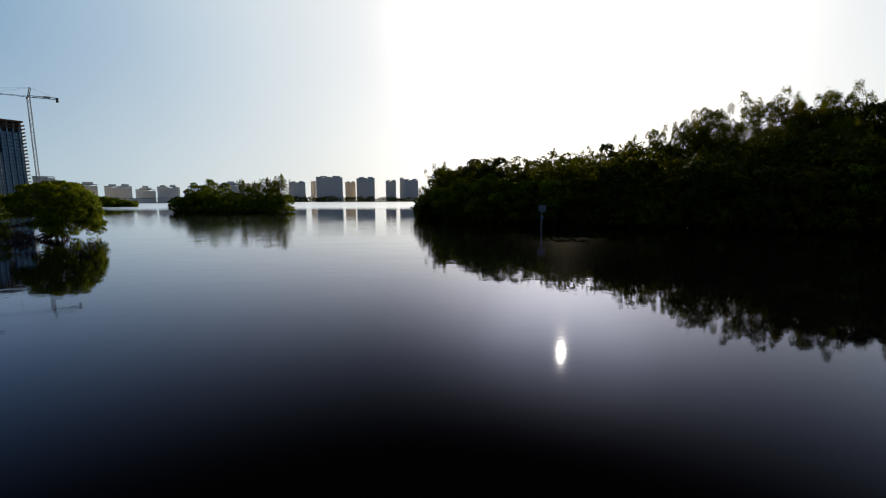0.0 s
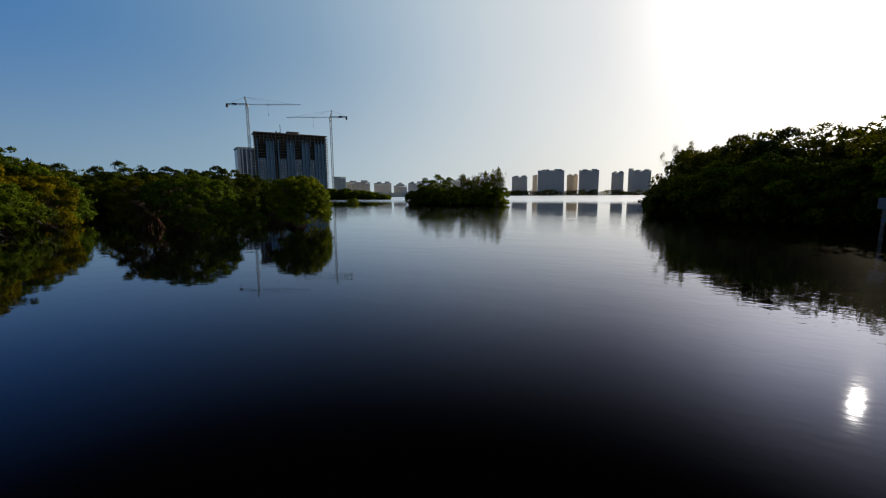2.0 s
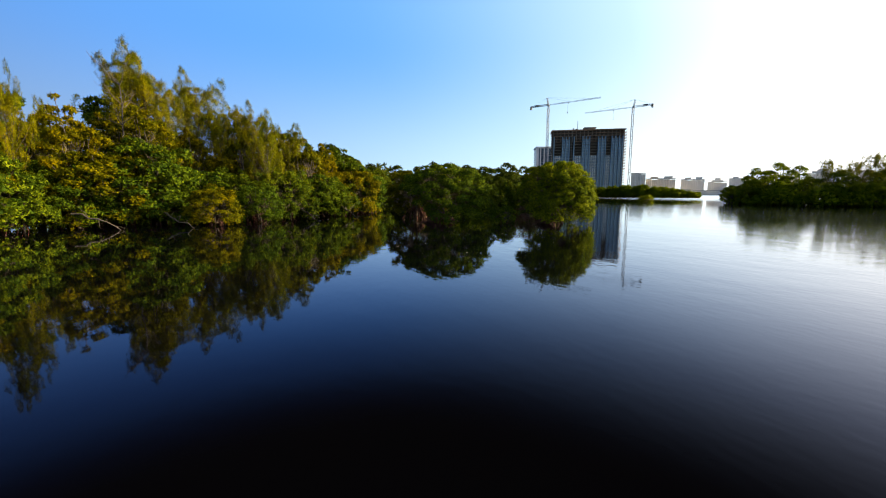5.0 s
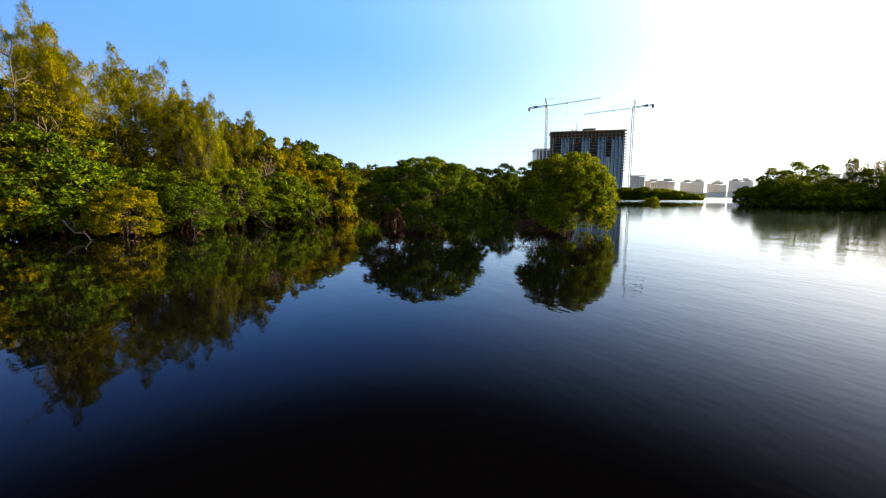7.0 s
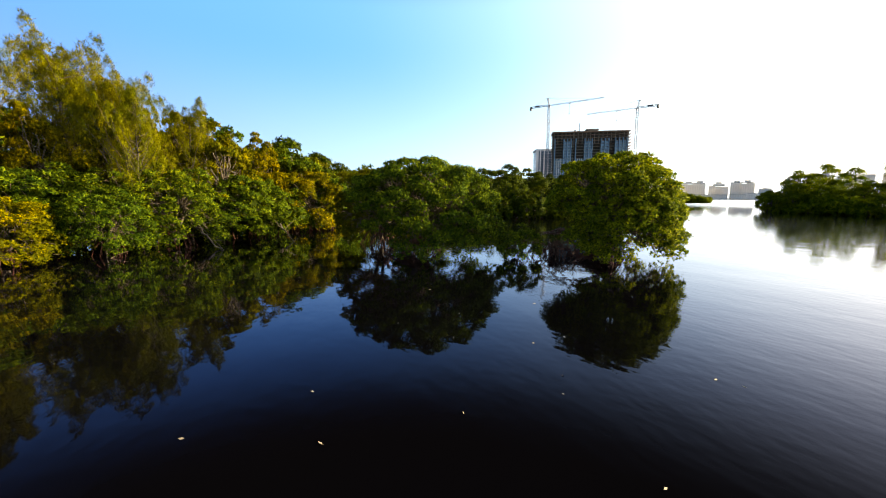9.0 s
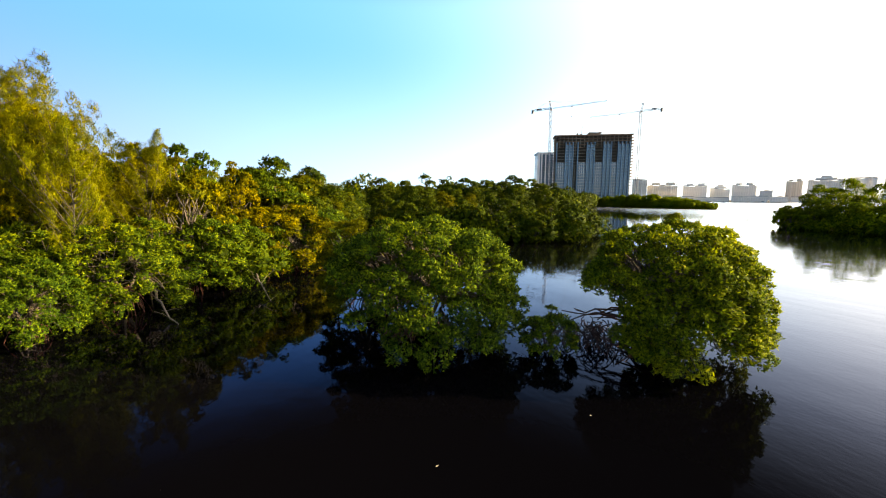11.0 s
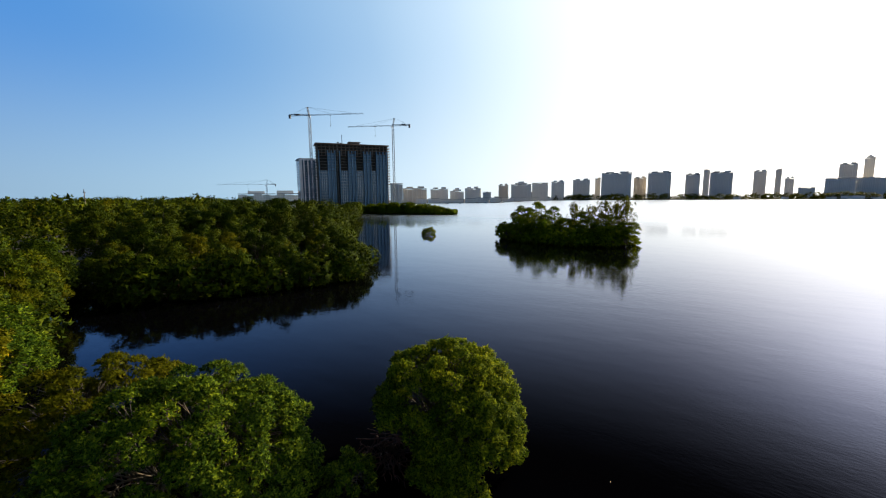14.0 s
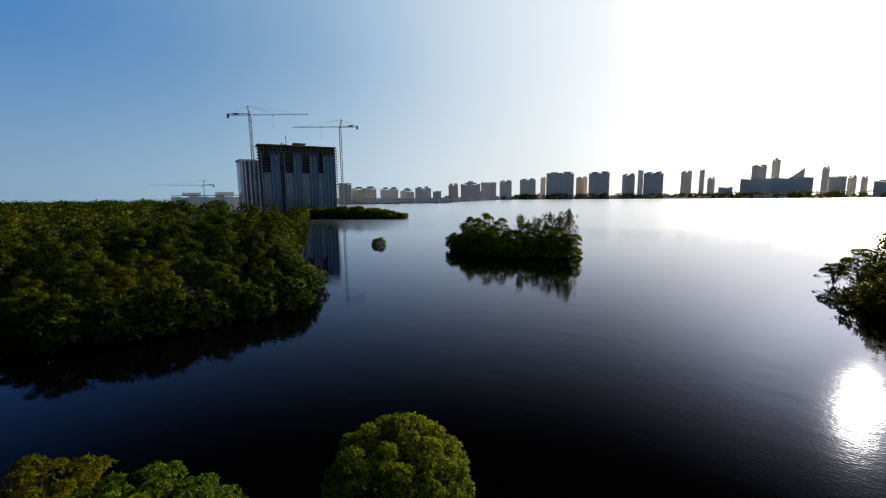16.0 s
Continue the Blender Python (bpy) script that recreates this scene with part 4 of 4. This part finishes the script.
bmesh.ops.translate(bm, verts=[v for v in r["geom"] if isinstance(v, bmesh.types.BMVert)], vec=(0, 0, -3))
bmesh.ops.triangulate(bm, faces=bm.faces[:])
bmesh.ops.recalc_face_normals(bm, faces=bm.faces[:])
tagged(part("ground_town_shore", bm, MUD), "distant built-up shore", "ground", kind="structure")


# ---- the tower under construction ----
TL, TR = Vector((-451.6, 334.0, 0)), Vector((-408.5, 408.6, 0))
WIDE = (TR - TL).length
turn = math.degrees(math.atan2(TR.y - TL.y, TR.x - TL.x))
tower = empty("apartment_tower", pose(TL.x, TL.y, 0, 0, 0, turn), "tall concrete apartment tower under construction with open top floors", "building")
FLOORS, STOREY, DEPTH = 24, 3.4, 26.0
TOP = FLOORS * STOREY + 1.0
# solid filler block; shade of the open floors is painted as its dark colour
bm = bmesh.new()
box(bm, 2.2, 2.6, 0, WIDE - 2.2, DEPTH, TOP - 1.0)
part("core", bm, INTERIOR_SHADE, tower, "solid block painted dark for the shade inside the open floors")
bm = bmesh.new()
box(bm, 0, 0, 0, WIDE, DEPTH + 0.4, 0.34)
slab = bpy.data.meshes.new("floor_slab")
bm.to_mesh(slab); bm.free(); slab.materials.append(CONCRETE)
raw = slab.copy()
raw.materials.clear(); raw.materials.append(FORMWORK)
for k in range(1, FLOORS + 1):
    shared("floor_slab", raw if k > FLOORS - 5 else slab, pose(0, 0, k * STOREY), tower)
bm = bmesh.new()
box(bm, -0.8, -0.9, TOP - 1.4, WIDE + 0.8, DEPTH + 1.2, TOP, 0.1)
part("roof_slab", bm, FORMWORK, tower, "rust-brown formwork round the roof slab")
bm = bmesh.new()
box(bm, WIDE * 0.47, 8, TOP, WIDE * 0.60, 16, TOP + 2.2)
box(bm, WIDE * 0.45, 7, TOP + 2.2, WIDE * 0.62, 17, TOP + 3.6, 0.1)
part("roof_house", bm, CONCRETE, tower, "raw concrete lift house")
for px, hh in ((0.29, 2.4), (0.33, 1.5), (0.52, 1.2)):
    bm = bmesh.new()
    box(bm, WIDE * px, 5, TOP, WIDE * px + 1.8, 7, TOP + hh)
    part("roof_unit", bm, CONCRETE, tower)
bm = bmesh.new()
box(bm, WIDE * 0.355, 6, TOP, WIDE * 0.355 + 0.6, 6.6, TOP + 11)
part("mast", bm, STEEL, tower)
# facade: wall piers, glazed bays and open bays from one end to the other
P, G, W = ("pier", 0.9), ("glass", 2.4), ("win", 7.2)
BAYS = [("open", 1.6), P, W, P, G, P, G, P, ("open", 3.4), P, W, P, G, P, G, P, W, P, G, P, G, P, ("win", 5.0), P, G, P, G, P, G, P, ("open", 1.6)]
scale = WIDE / sum(w for _, w in BAYS)
x = 0.0


def bay_mesh(name, w, mat, hgt):
    bm = bmesh.new()
    box(bm, 0, 0, 0, w, 0.18, hgt)
    me = bpy.data.meshes.new(name)
    bm.to_mesh(me); bm.free(); me.materials.append(mat)
    return me


for i, (kind, w) in enumerate(BAYS):
    w *= scale
    if kind == "pier":
        bm = bmesh.new()
        top = TOP - 1.6 - STOREY * (3 if i % 4 == 0 else 2)
        box(bm, x, -0.9, 0, x + w, 2.8, top, 0.05)
        part("wall_pier", bm, PAINT, tower, "pale blue-grey painted wall pier")
    elif kind == "glass":
        me = bay_mesh("window", w - 0.3, GLASS, STOREY - 0.9)
        sp = bay_mesh("spandrel", w - 0.1, PAINT, 0.62)
        for k in range(FLOORS - 3):
            shared("window", me, pose(x + 0.15, 0.5, k * STOREY + 0.66), tower)
            shared("spandrel", sp, pose(x + 0.05, -0.12, k * STOREY + 0.02), tower)
    elif kind == "win":
        n_w = max(3, round(w / 2.4))
        me = bay_mesh("window", w / n_w - 0.55, GLASS, STOREY - 1.3)
        sp = bay_mesh("balcony_front", w - 0.1, PANEL, 1.0)
        fin = bay_mesh("mullion", 0.34, WHITE, 15 * STOREY)
        for j in range(1, n_w):
            shared("mullion", fin, pose(x + j * w / n_w - 0.17, 0.3, 0.0), tower)
        for k in range(15):
            shared("balcony_front", sp, pose(x + 0.05, -0.14, k * STOREY + 0.1), tower)
            for j in range(n_w):
                shared("window", me, pose(x + 0.28 + j * w / n_w, 0.9, k * STOREY + 1.1), tower)
    else:
        cl = bay_mesh("column", 0.6, CONCRETE, TOP - 1.5)
        shared("column", cl, pose(x + w * 0.5 - 0.3, 1.0, 0), tower)
    x += w
# open top floors: columns
cl = bay_mesh("column", 0.7, CONCRETE, STOREY * 4 - 0.4)
for k in range(19):
    shared("column", cl, pose(0.8 + k * (WIDE - 2.4) / 18, 0.6, TOP - 1.0 - STOREY * 4), tower)
# end wall with working platforms
for k in range(2, FLOORS):
    bm = bmesh.new()
    box(bm, WIDE, 2, k * STOREY + 0.05, WIDE + 2.2, DEPTH - 3, k * STOREY + 0.5)
    box(bm, WIDE + 2.0, 2, k * STOREY + 0.5, WIDE + 2.2, DEPTH - 3, k * STOREY + 1.5)
    part("work_platform", bm, SUN_EDGE if k > 9 else WHITE, tower, "work platform with side rail")
bm = bmesh.new()
box(bm, WIDE - 2.2, 2.4, 0, WIDE - 0.2, DEPTH, TOP - 1.5)
part("end_wall", bm, CONCRETE, tower)

# finished lower tower behind
x0, y0 = polar(-57.05, 570); x1, y1 = polar(-54.2, 575)
tw = math.hypot(x1 - x0, y1 - y0)
second = empty("apartment_tower", pose(x0, y0, 0, 0, 0, math.degrees(math.atan2(y1 - y0, x1 - x0))), "white and blue finished apartment tower behind the unfinished one", "building")
bm = bmesh.new()
box(bm, 0.6, 0.6, 0, tw, 30, 69)
part("wall", bm, GLASS, second, "blue glazing")
bm = bmesh.new()
box(bm, -0.3, -0.3, 69, tw + 0.4, 30.5, 71, 0.1)
part("roof", bm, WHITE, second)
for k in range(6):
    bm = bmesh.new()
    w = 3.4 if k == 0 else 1.5
    box(bm, k * tw / 5.6, -0.2, 0, k * tw / 5.6 + w, 1.2, 69)
    part("wall_pier", bm, WHITE, second, "white wall pier")
for k in range(21):
    bm = bmesh.new()
    box(bm, 0.2, 0.35, k * 3.25 + 2.95, tw + 0.1, 30.2, k * 3.25 + 3.25)
    part("floor_slab", bm, WHITE, second)


# ---- tower cranes ----
def lattice(bm, length, w, pitch, chord=0.28, axis="z"):
    """Four chords with zigzag bracing along one axis."""
    def bar(p, q, t):
        d = Vector(q) - Vector(p)
        m = Matrix.Translation((Vector(p) + Vector(q)) / 2) @ d.to_track_quat("Z", "Y").to_matrix().to_4x4() @ Matrix.Diagonal((t, t, d.length, 1))
        bmesh.ops.create_cube(bm, size=1, matrix=m)
    h = w / 2
    cs = [(-h, -h), (h, -h), (h, h), (-h, h)]
    P = (lambda a, b, s: (a, b, s)) if axis == "z" else (lambda a, b, s: (s, a, b + h))
    for c in cs:
        bar(P(*c, 0), P(*c, length), chord)
    k, s = 0, 0.0
    while s < length - 0.1:
        e2 = min(s + pitch, length)
        for i in range(4):
            c, d = cs[i], cs[(i + 1) % 4]
            bar(P(*(c if k % 2 else d), s), P(*(d if k % 2 else c), e2), chord * 0.6)
        s, k = e2, k + 1


def crane(x, y, h, jib, counter, heading, w=2.2, label="grey lattice tower crane above the building site"):
    c = empty("tower_crane", pose(x, y, 0, 0, 0, heading), label, "crane", "tower cranes")
    bm = bmesh.new(); lattice(bm, h, w, w * 1.3, w * 0.14)
    part("mast", bm, STEEL, c)
    bm = bmesh.new(); lattice(bm, jib, w * 0.42, w * 1.0, w * 0.06, "x")
    ob = part("jib", bm, STEEL, c); ob.location = (0, 0, h)
    bm = bmesh.new(); lattice(bm, counter, w * 0.7, w * 1.1, w * 0.12, "x")
    ob = part("counter_jib", bm, STEEL, c); ob.matrix_basis = pose(0, 0, h, 0, 0, 180)
    bm = bmesh.new()
    box(bm, -counter, -w * 0.5, h - w * 1.2, -counter + w * 0.9, w * 0.5, h + w * 0.5, 0.05)
    part("counterweight", bm, BALLAST, c, "dark concrete counterweight")
    bm = bmesh.new()
    box(bm, -counter * 0.72, -w * 0.4, h + w * 0.3, -counter * 0.5, w * 0.4, h + w * 1.0, 0.05)
    part("winch", bm, BALLAST, c)
    bm = bmesh.new()
    box(bm, 0.4, -w * 0.9, h - w * 0.9, w * 0.9, -w * 0.2, h + 0.2, 0.1)
    part("cab", bm, WHITE, c)
    bm = bmesh.new(); lattice(bm, w * 4.3, w * 0.55, w, w * 0.12)
    ob = part("cat_head", bm, STEEL, c); ob.matrix_basis = pose(0, 0, h, 0, -12, 0)
    top = Vector((-w * 0.9, 0, h + w * 4.2))
    for q in (Vector((jib * 0.42, 0, h + w * 0.6)), Vector((jib * 0.8, 0, h + w * 0.6)), Vector((-counter * 0.9, 0, h + w * 0.6))):
        bm = bmesh.new()
        d = q - top
        bmesh.ops.create_cone(bm, segments=5, radius1=w * 0.035, radius2=w * 0.035, depth=d.length, matrix=Matrix.Translation((top + q) / 2) @ d.to_track_quat("Z", "Y").to_matrix().to_4x4())
        part("tie_rod", bm, STEEL, c)
    bm = bmesh.new()
    tx = jib * 0.38
    box(bm, tx, -w * 0.3, h - w * 0.3, tx + w * 0.8, w * 0.3, h)
    trolley = part("trolley", bm, BALLAST, c)
    bm = bmesh.new()
    box(bm, tx + w * 0.3, -0.06, h - w * 5, tx + w * 0.3 + 0.12, 0.06, h - w * 0.3)
    box(bm, tx + w * 0.15, -w * 0.15, h - w * 5.5, tx + w * 0.45, w * 0.15, h - w * 5)
    part("hook", bm, BALLAST, trolley)
    return c


crane(-449.5, 325.5, 111.5, 63, 24, turn - 28)
crane(-407.0, 416.5, 107.0, 58, 22, turn + 152)
x, y = polar(-61.2, 900)
crane(x, y, 46, 88, 18, turn + 180, 2.4, "small distant tower crane over low buildings")


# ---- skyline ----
# walls and glass paled and warmed: distance haze painted into the colours
HAZE_TINTS = [facade("hazed_cream_facade", (0.90, 0.83, 0.73), (0.62, 0.57, 0.50)), facade("hazed_beige_facade", (0.80, 0.70, 0.57), (0.48, 0.42, 0.34)), facade("hazed_white_facade", (0.92, 0.86, 0.77), (0.66, 0.61, 0.54)), facade("hazed_dim_facade", (0.84, 0.78, 0.69), (0.56, 0.52, 0.46))]
ROOFING = grainy("flat_roof", (0.2, 0.2, 0.2), (0.3, 0.3, 0.3), 0.2, 0.9, 0.0)


def block(az0, az1, top, d, tint, style="flat", label="distant apartment tower on the far shore", base=1.0):
    """A high-rise that spans two bearings at a distance: stepped bays, parapet, roof house."""
    xa, ya = polar(az0, d); xb, yb = polar(az1, d)
    w = math.hypot(xb - xa, yb - ya)
    ob = empty("apartment_block", pose(xa, ya, base, 0, 0, math.degrees(math.atan2(yb - ya, xb - xa))), label, "building", "skyline buildings")
    dep = max(14.0, min(w * 0.7, 30.0))
    nb = max(2, round(w / 13))
    for k in range(nb):
        bm = bmesh.new()
        step = (k % 2) * 2.5
        hh = top - 1 - ((k * 7 + int(abs(az0) * 10)) % 3) * 1.2
        box(bm, k * w / nb, step, 0, (k + 1) * w / nb, dep - step, hh)
        part("wall", bm, HAZE_TINTS[tint], ob)
    bm = bmesh.new()
    box(bm, -0.5, -0.5, top - 1.0, w + 0.5, dep + 0.5, top)
    roof = part("roof", bm, ROOFING, ob)
    for k in range(1, nb):
        bm = bmesh.new()
        box(bm, k * w / nb - 0.7, -0.6, 0, k * w / nb + 0.7, 2.0, top - 2)
        part("wall_pier", bm, HAZE_TINTS[2], ob)
    if style == "house":
        for f0, f1, hh in ((0.15, 0.42, 4.5), (0.62, 0.9, 5.5)):
            bm = bmesh.new(); box(bm, w * f0, dep * 0.3, top, w * f1, dep * 0.7, top + hh)
            part("roof_house", bm, HAZE_TINTS[tint], roof)
    elif style == "peak":
        for f0, f1, hh in ((0.2, 0.8, 5), (0.35, 0.65, 10)):
            bm = bmesh.new(); box(bm, w * f0, dep * 0.2, top + hh - 5, w * f1, dep * 0.8, top + hh)
            part("roof_house", bm, HAZE_TINTS[tint], roof)
    elif style == "wedge":
        bm = bmesh.new()
        vs = [bm.verts.new(p) for p in ((0, 2, top), (w, 2, top), (w, 2, top + 40), (0, dep, top), (w, dep, top), (w, dep, top + 40))]
        for q in ((0, 1, 2), (5, 4, 3), (0, 3, 4, 1), (1, 4, 5, 2), (2, 5, 3, 0)):
            bm.faces.new([vs[i] for i in q])
        part("roof", bm, HAZE_TINTS[tint], ob, "slanted roof wedge")
    return ob


def rise(el, d):
    return 20.4 + el * d - 1.0


# far bank towers, bearing to bearing, rise of the roof over eye level
for a0, a1, el_, d, tint, style in (
        (-45.04, -43.33, 0.0324, 1150, 1, "flat"), (-43.3, -39.95, 0.0198, 1180, 1, "house"), (-39.4, -36.92, 0.0179, 1250, 2, "house"), (-36.61, -34.68, 0.012, 1300, 2, "peak"),
        (-34.52, -32.43, 0.0185, 1300, 2, "house"), (-33.0, -32.27, 0.0184, 1400, 2, "flat"), (-29.8, -28.45, 0.0259, 1600, 1, "house"), (-28.06, -25.3, 0.0270, 1500, 3, "peak"),
        (-25.2, -23.07, 0.0301, 1650, 2, "flat"), (-22.61, -20.94, 0.0321, 1700, 2, "house"), (-19.82, -17.68, 0.0351, 1800, 0, "house"), (-17.03, -16.36, 0.0395, 1950, 0, "flat"),
        (-16.26, -12.68, 0.0490, 1800, 0, "house"), (-12.38, -10.96, 0.0370, 1900, 1, "house"), (-10.79, -8.25, 0.0475, 1850, 0, "house"), (-6.72, -5.24, 0.0410, 1900, 0, "house"),
        (-4.91, -4.3, 0.0502, 2300, 2, "flat"), (-4.25, -2.05, 0.0435, 1900, 0, "house"), (-0.17, 0.95, 0.0435, 2200, 2, "house"), (1.72, 2.23, 0.0464, 2400, 2, "flat"), (2.55, 3.3, 0.0285, 2100, 2, "house"),
        (3.68, 5.03, 0.0102, 1950, 2, "flat"), (5.71, 7.9, 0.0257, 1950, 2, "flat"), (6.64, 7.95, 0.0500, 2300, 2, "house"), (8.37, 9.08, 0.0590, 2400, 2, "peak"), (7.95, 11.85, 0.0260, 1980, 2, "flat"),
        (10.0, 11.1, 0.026, 2350, 2, "wedge"), (12.44, 12.99, 0.042, 2300, 2, "house"), (13.0, 14.3, 0.026, 2100, 2, "flat"), (14.37, 15.01, 0.0247, 2200, 2, "house"), (15.32, 15.78, 0.0231, 2200, 2, "house"), (16.2, 18.5, 0.016, 2100, 2, "house")):
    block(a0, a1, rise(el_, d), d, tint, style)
# low and mid-rise town between the towers
rt = random.Random(17)
az = -32.0
while az < -8.0:
    d = 1780 + rt.uniform(0, 260)
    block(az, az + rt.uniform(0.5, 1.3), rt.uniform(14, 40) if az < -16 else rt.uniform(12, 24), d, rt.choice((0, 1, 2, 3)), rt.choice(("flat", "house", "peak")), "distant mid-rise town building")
    az += rt.uniform(0.8, 1.9)
# low waterfront rows
az = -41.5
while az < -22.5:
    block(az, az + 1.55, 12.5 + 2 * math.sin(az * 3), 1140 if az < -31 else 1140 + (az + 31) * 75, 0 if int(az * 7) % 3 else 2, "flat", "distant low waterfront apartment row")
    az += 1.75
for a0, a1, hh in ((5.9, 6.7, 8.0), (7.0, 8.7, 11.0), (9.2, 9.9, 8.0), (11.9, 12.3, 9.0), (-1.9, -1.2, 9.0), (2.4, 3.0, 8.5)):
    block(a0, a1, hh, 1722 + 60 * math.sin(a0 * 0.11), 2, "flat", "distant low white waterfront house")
# long white building on the near shore
block(-64.6, -57.2, 27.0, 800, 2, "house", "long white low-rise building beyond the forest", 0.04)


# ---- channel sign ----
sign = empty("channel_sign", pose(17.2, 82.5, 0, 0, 0, 12), "notice board painted dark grey as if backlit, on a wooden post in the water", "sign")
bm = bmesh.new()
bmesh.ops.create_cone(bm, cap_ends=True, segments=10, radius1=0.17, radius2=0.14, depth=5.2, matrix=pose(0, 0, 1.9))
part("post", bm, WOOD, sign)
# board and plate take crane grey to imitate their backlit shade
bm = bmesh.new()
box(bm, -0.75, -0.22, 3.5, 0.75, -0.16, 4.7, 0.02)
board = part("board", bm, STEEL, sign, "board painted dark grey as if backlit")
for z in (4.35, 4.1, 3.85):
    bm = bmesh.new()
    box(bm, -0.5, -0.235, z, 0.5, -0.225, z + 0.09)
    part("lettering_bar", bm, BALLAST, board)
bm = bmesh.new()
box(bm, -0.28, -0.2, 2.0, 0.28, -0.15, 2.6, 0.01)
part("lower_plate", bm, STEEL, sign)


# ---- utility poles beyond the forest ----
for az, d, h in ((-87.4, 330, 27), (-79.3, 380, 26)):
    x, y = polar(az, d)
    p = empty("utility_pole", pose(x, y, 0, 0, 0, 30), "tall grey utility pole above the forest", "pole", "utility poles")
    bm = bmesh.new()
    bmesh.ops.create_cone(bm, cap_ends=True, segments=8, radius1=0.4, radius2=0.25, depth=h, matrix=pose(0, 0, h / 2))
    part("post", bm, WOOD, p)
    bm = bmesh.new()
    box(bm, -1.3, -0.1, h - 2.2, 1.3, 0.1, h - 1.9)
    part("crossarm", bm, WOOD, p)

# ---- boats off the town shore ----
for az, d, s in ((-35.2, 1020, 1.0), (-31.6, 1080, 1.2), (-37.0, 1000, 0.8)):
    x, y = polar(az, d)
    bt = empty("motor_boat", Matrix.LocRotScale((x, y, 0), Euler((0, 0, az)), (s, s, s)), "small white motor boat moored on the lagoon", "boat", "moored boats")
    bm = bmesh.new()
    vs = [bm.verts.new(p) for p in ((-4.5, -1.2, -0.3), (2.5, -1.2, -0.3), (5, 0, -0.1), (2.5, 1.2, -0.3), (-4.5, 1.2, -0.3), (-4.6, -1.5, 1.1), (2.5, -1.6, 1.3), (5.8, 0, 1.6), (2.5, 1.6, 1.3), (-4.6, 1.5, 1.1))]
    for i in range(5):
        bm.faces.new([vs[i], vs[(i + 1) % 5], vs[5 + (i + 1) % 5], vs[5 + i]])
    bm.faces.new(vs[5:]); bm.faces.new(vs[4::-1])
    part("hull", bm, WHITE, bt)
    bm = bmesh.new(); box(bm, -1.5, -1.0, 1.15, 1.8, 1.0, 2.9, 0.15)
    part("cabin", bm, GLASS, bt)

# ---- leaf litter on the water ----
rl = np.random.default_rng(81)
V, F = [], []
for i in range(30):
    x, y, a_ = rl.uniform(-58, -36), rl.uniform(40, 72), rl.uniform(0, 6.28)
    L_ = rl.uniform(0.04, 0.09)
    c_, s_ = math.cos(a_) * L_, math.sin(a_) * L_
    V += [(x - c_, y - s_, 0.012), (x - s_ * 0.4, y + c_ * 0.4, 0.03), (x + c_, y + s_, 0.012), (x + s_ * 0.4, y - c_ * 0.4, 0.006)]
    F.append((4 * i, 4 * i + 3, 4 * i + 2, 4 * i + 1))
LITTER = grainy("pale_fallen_leaf", (0.22, 0.18, 0.12), (0.4, 0.35, 0.26), 3.0, 0.7, 0.0)
tagged(add_mesh("leaf_litter", V, F, LITTER), "pale fallen leaves floating on the water", "leaf litter", kind="stuff")
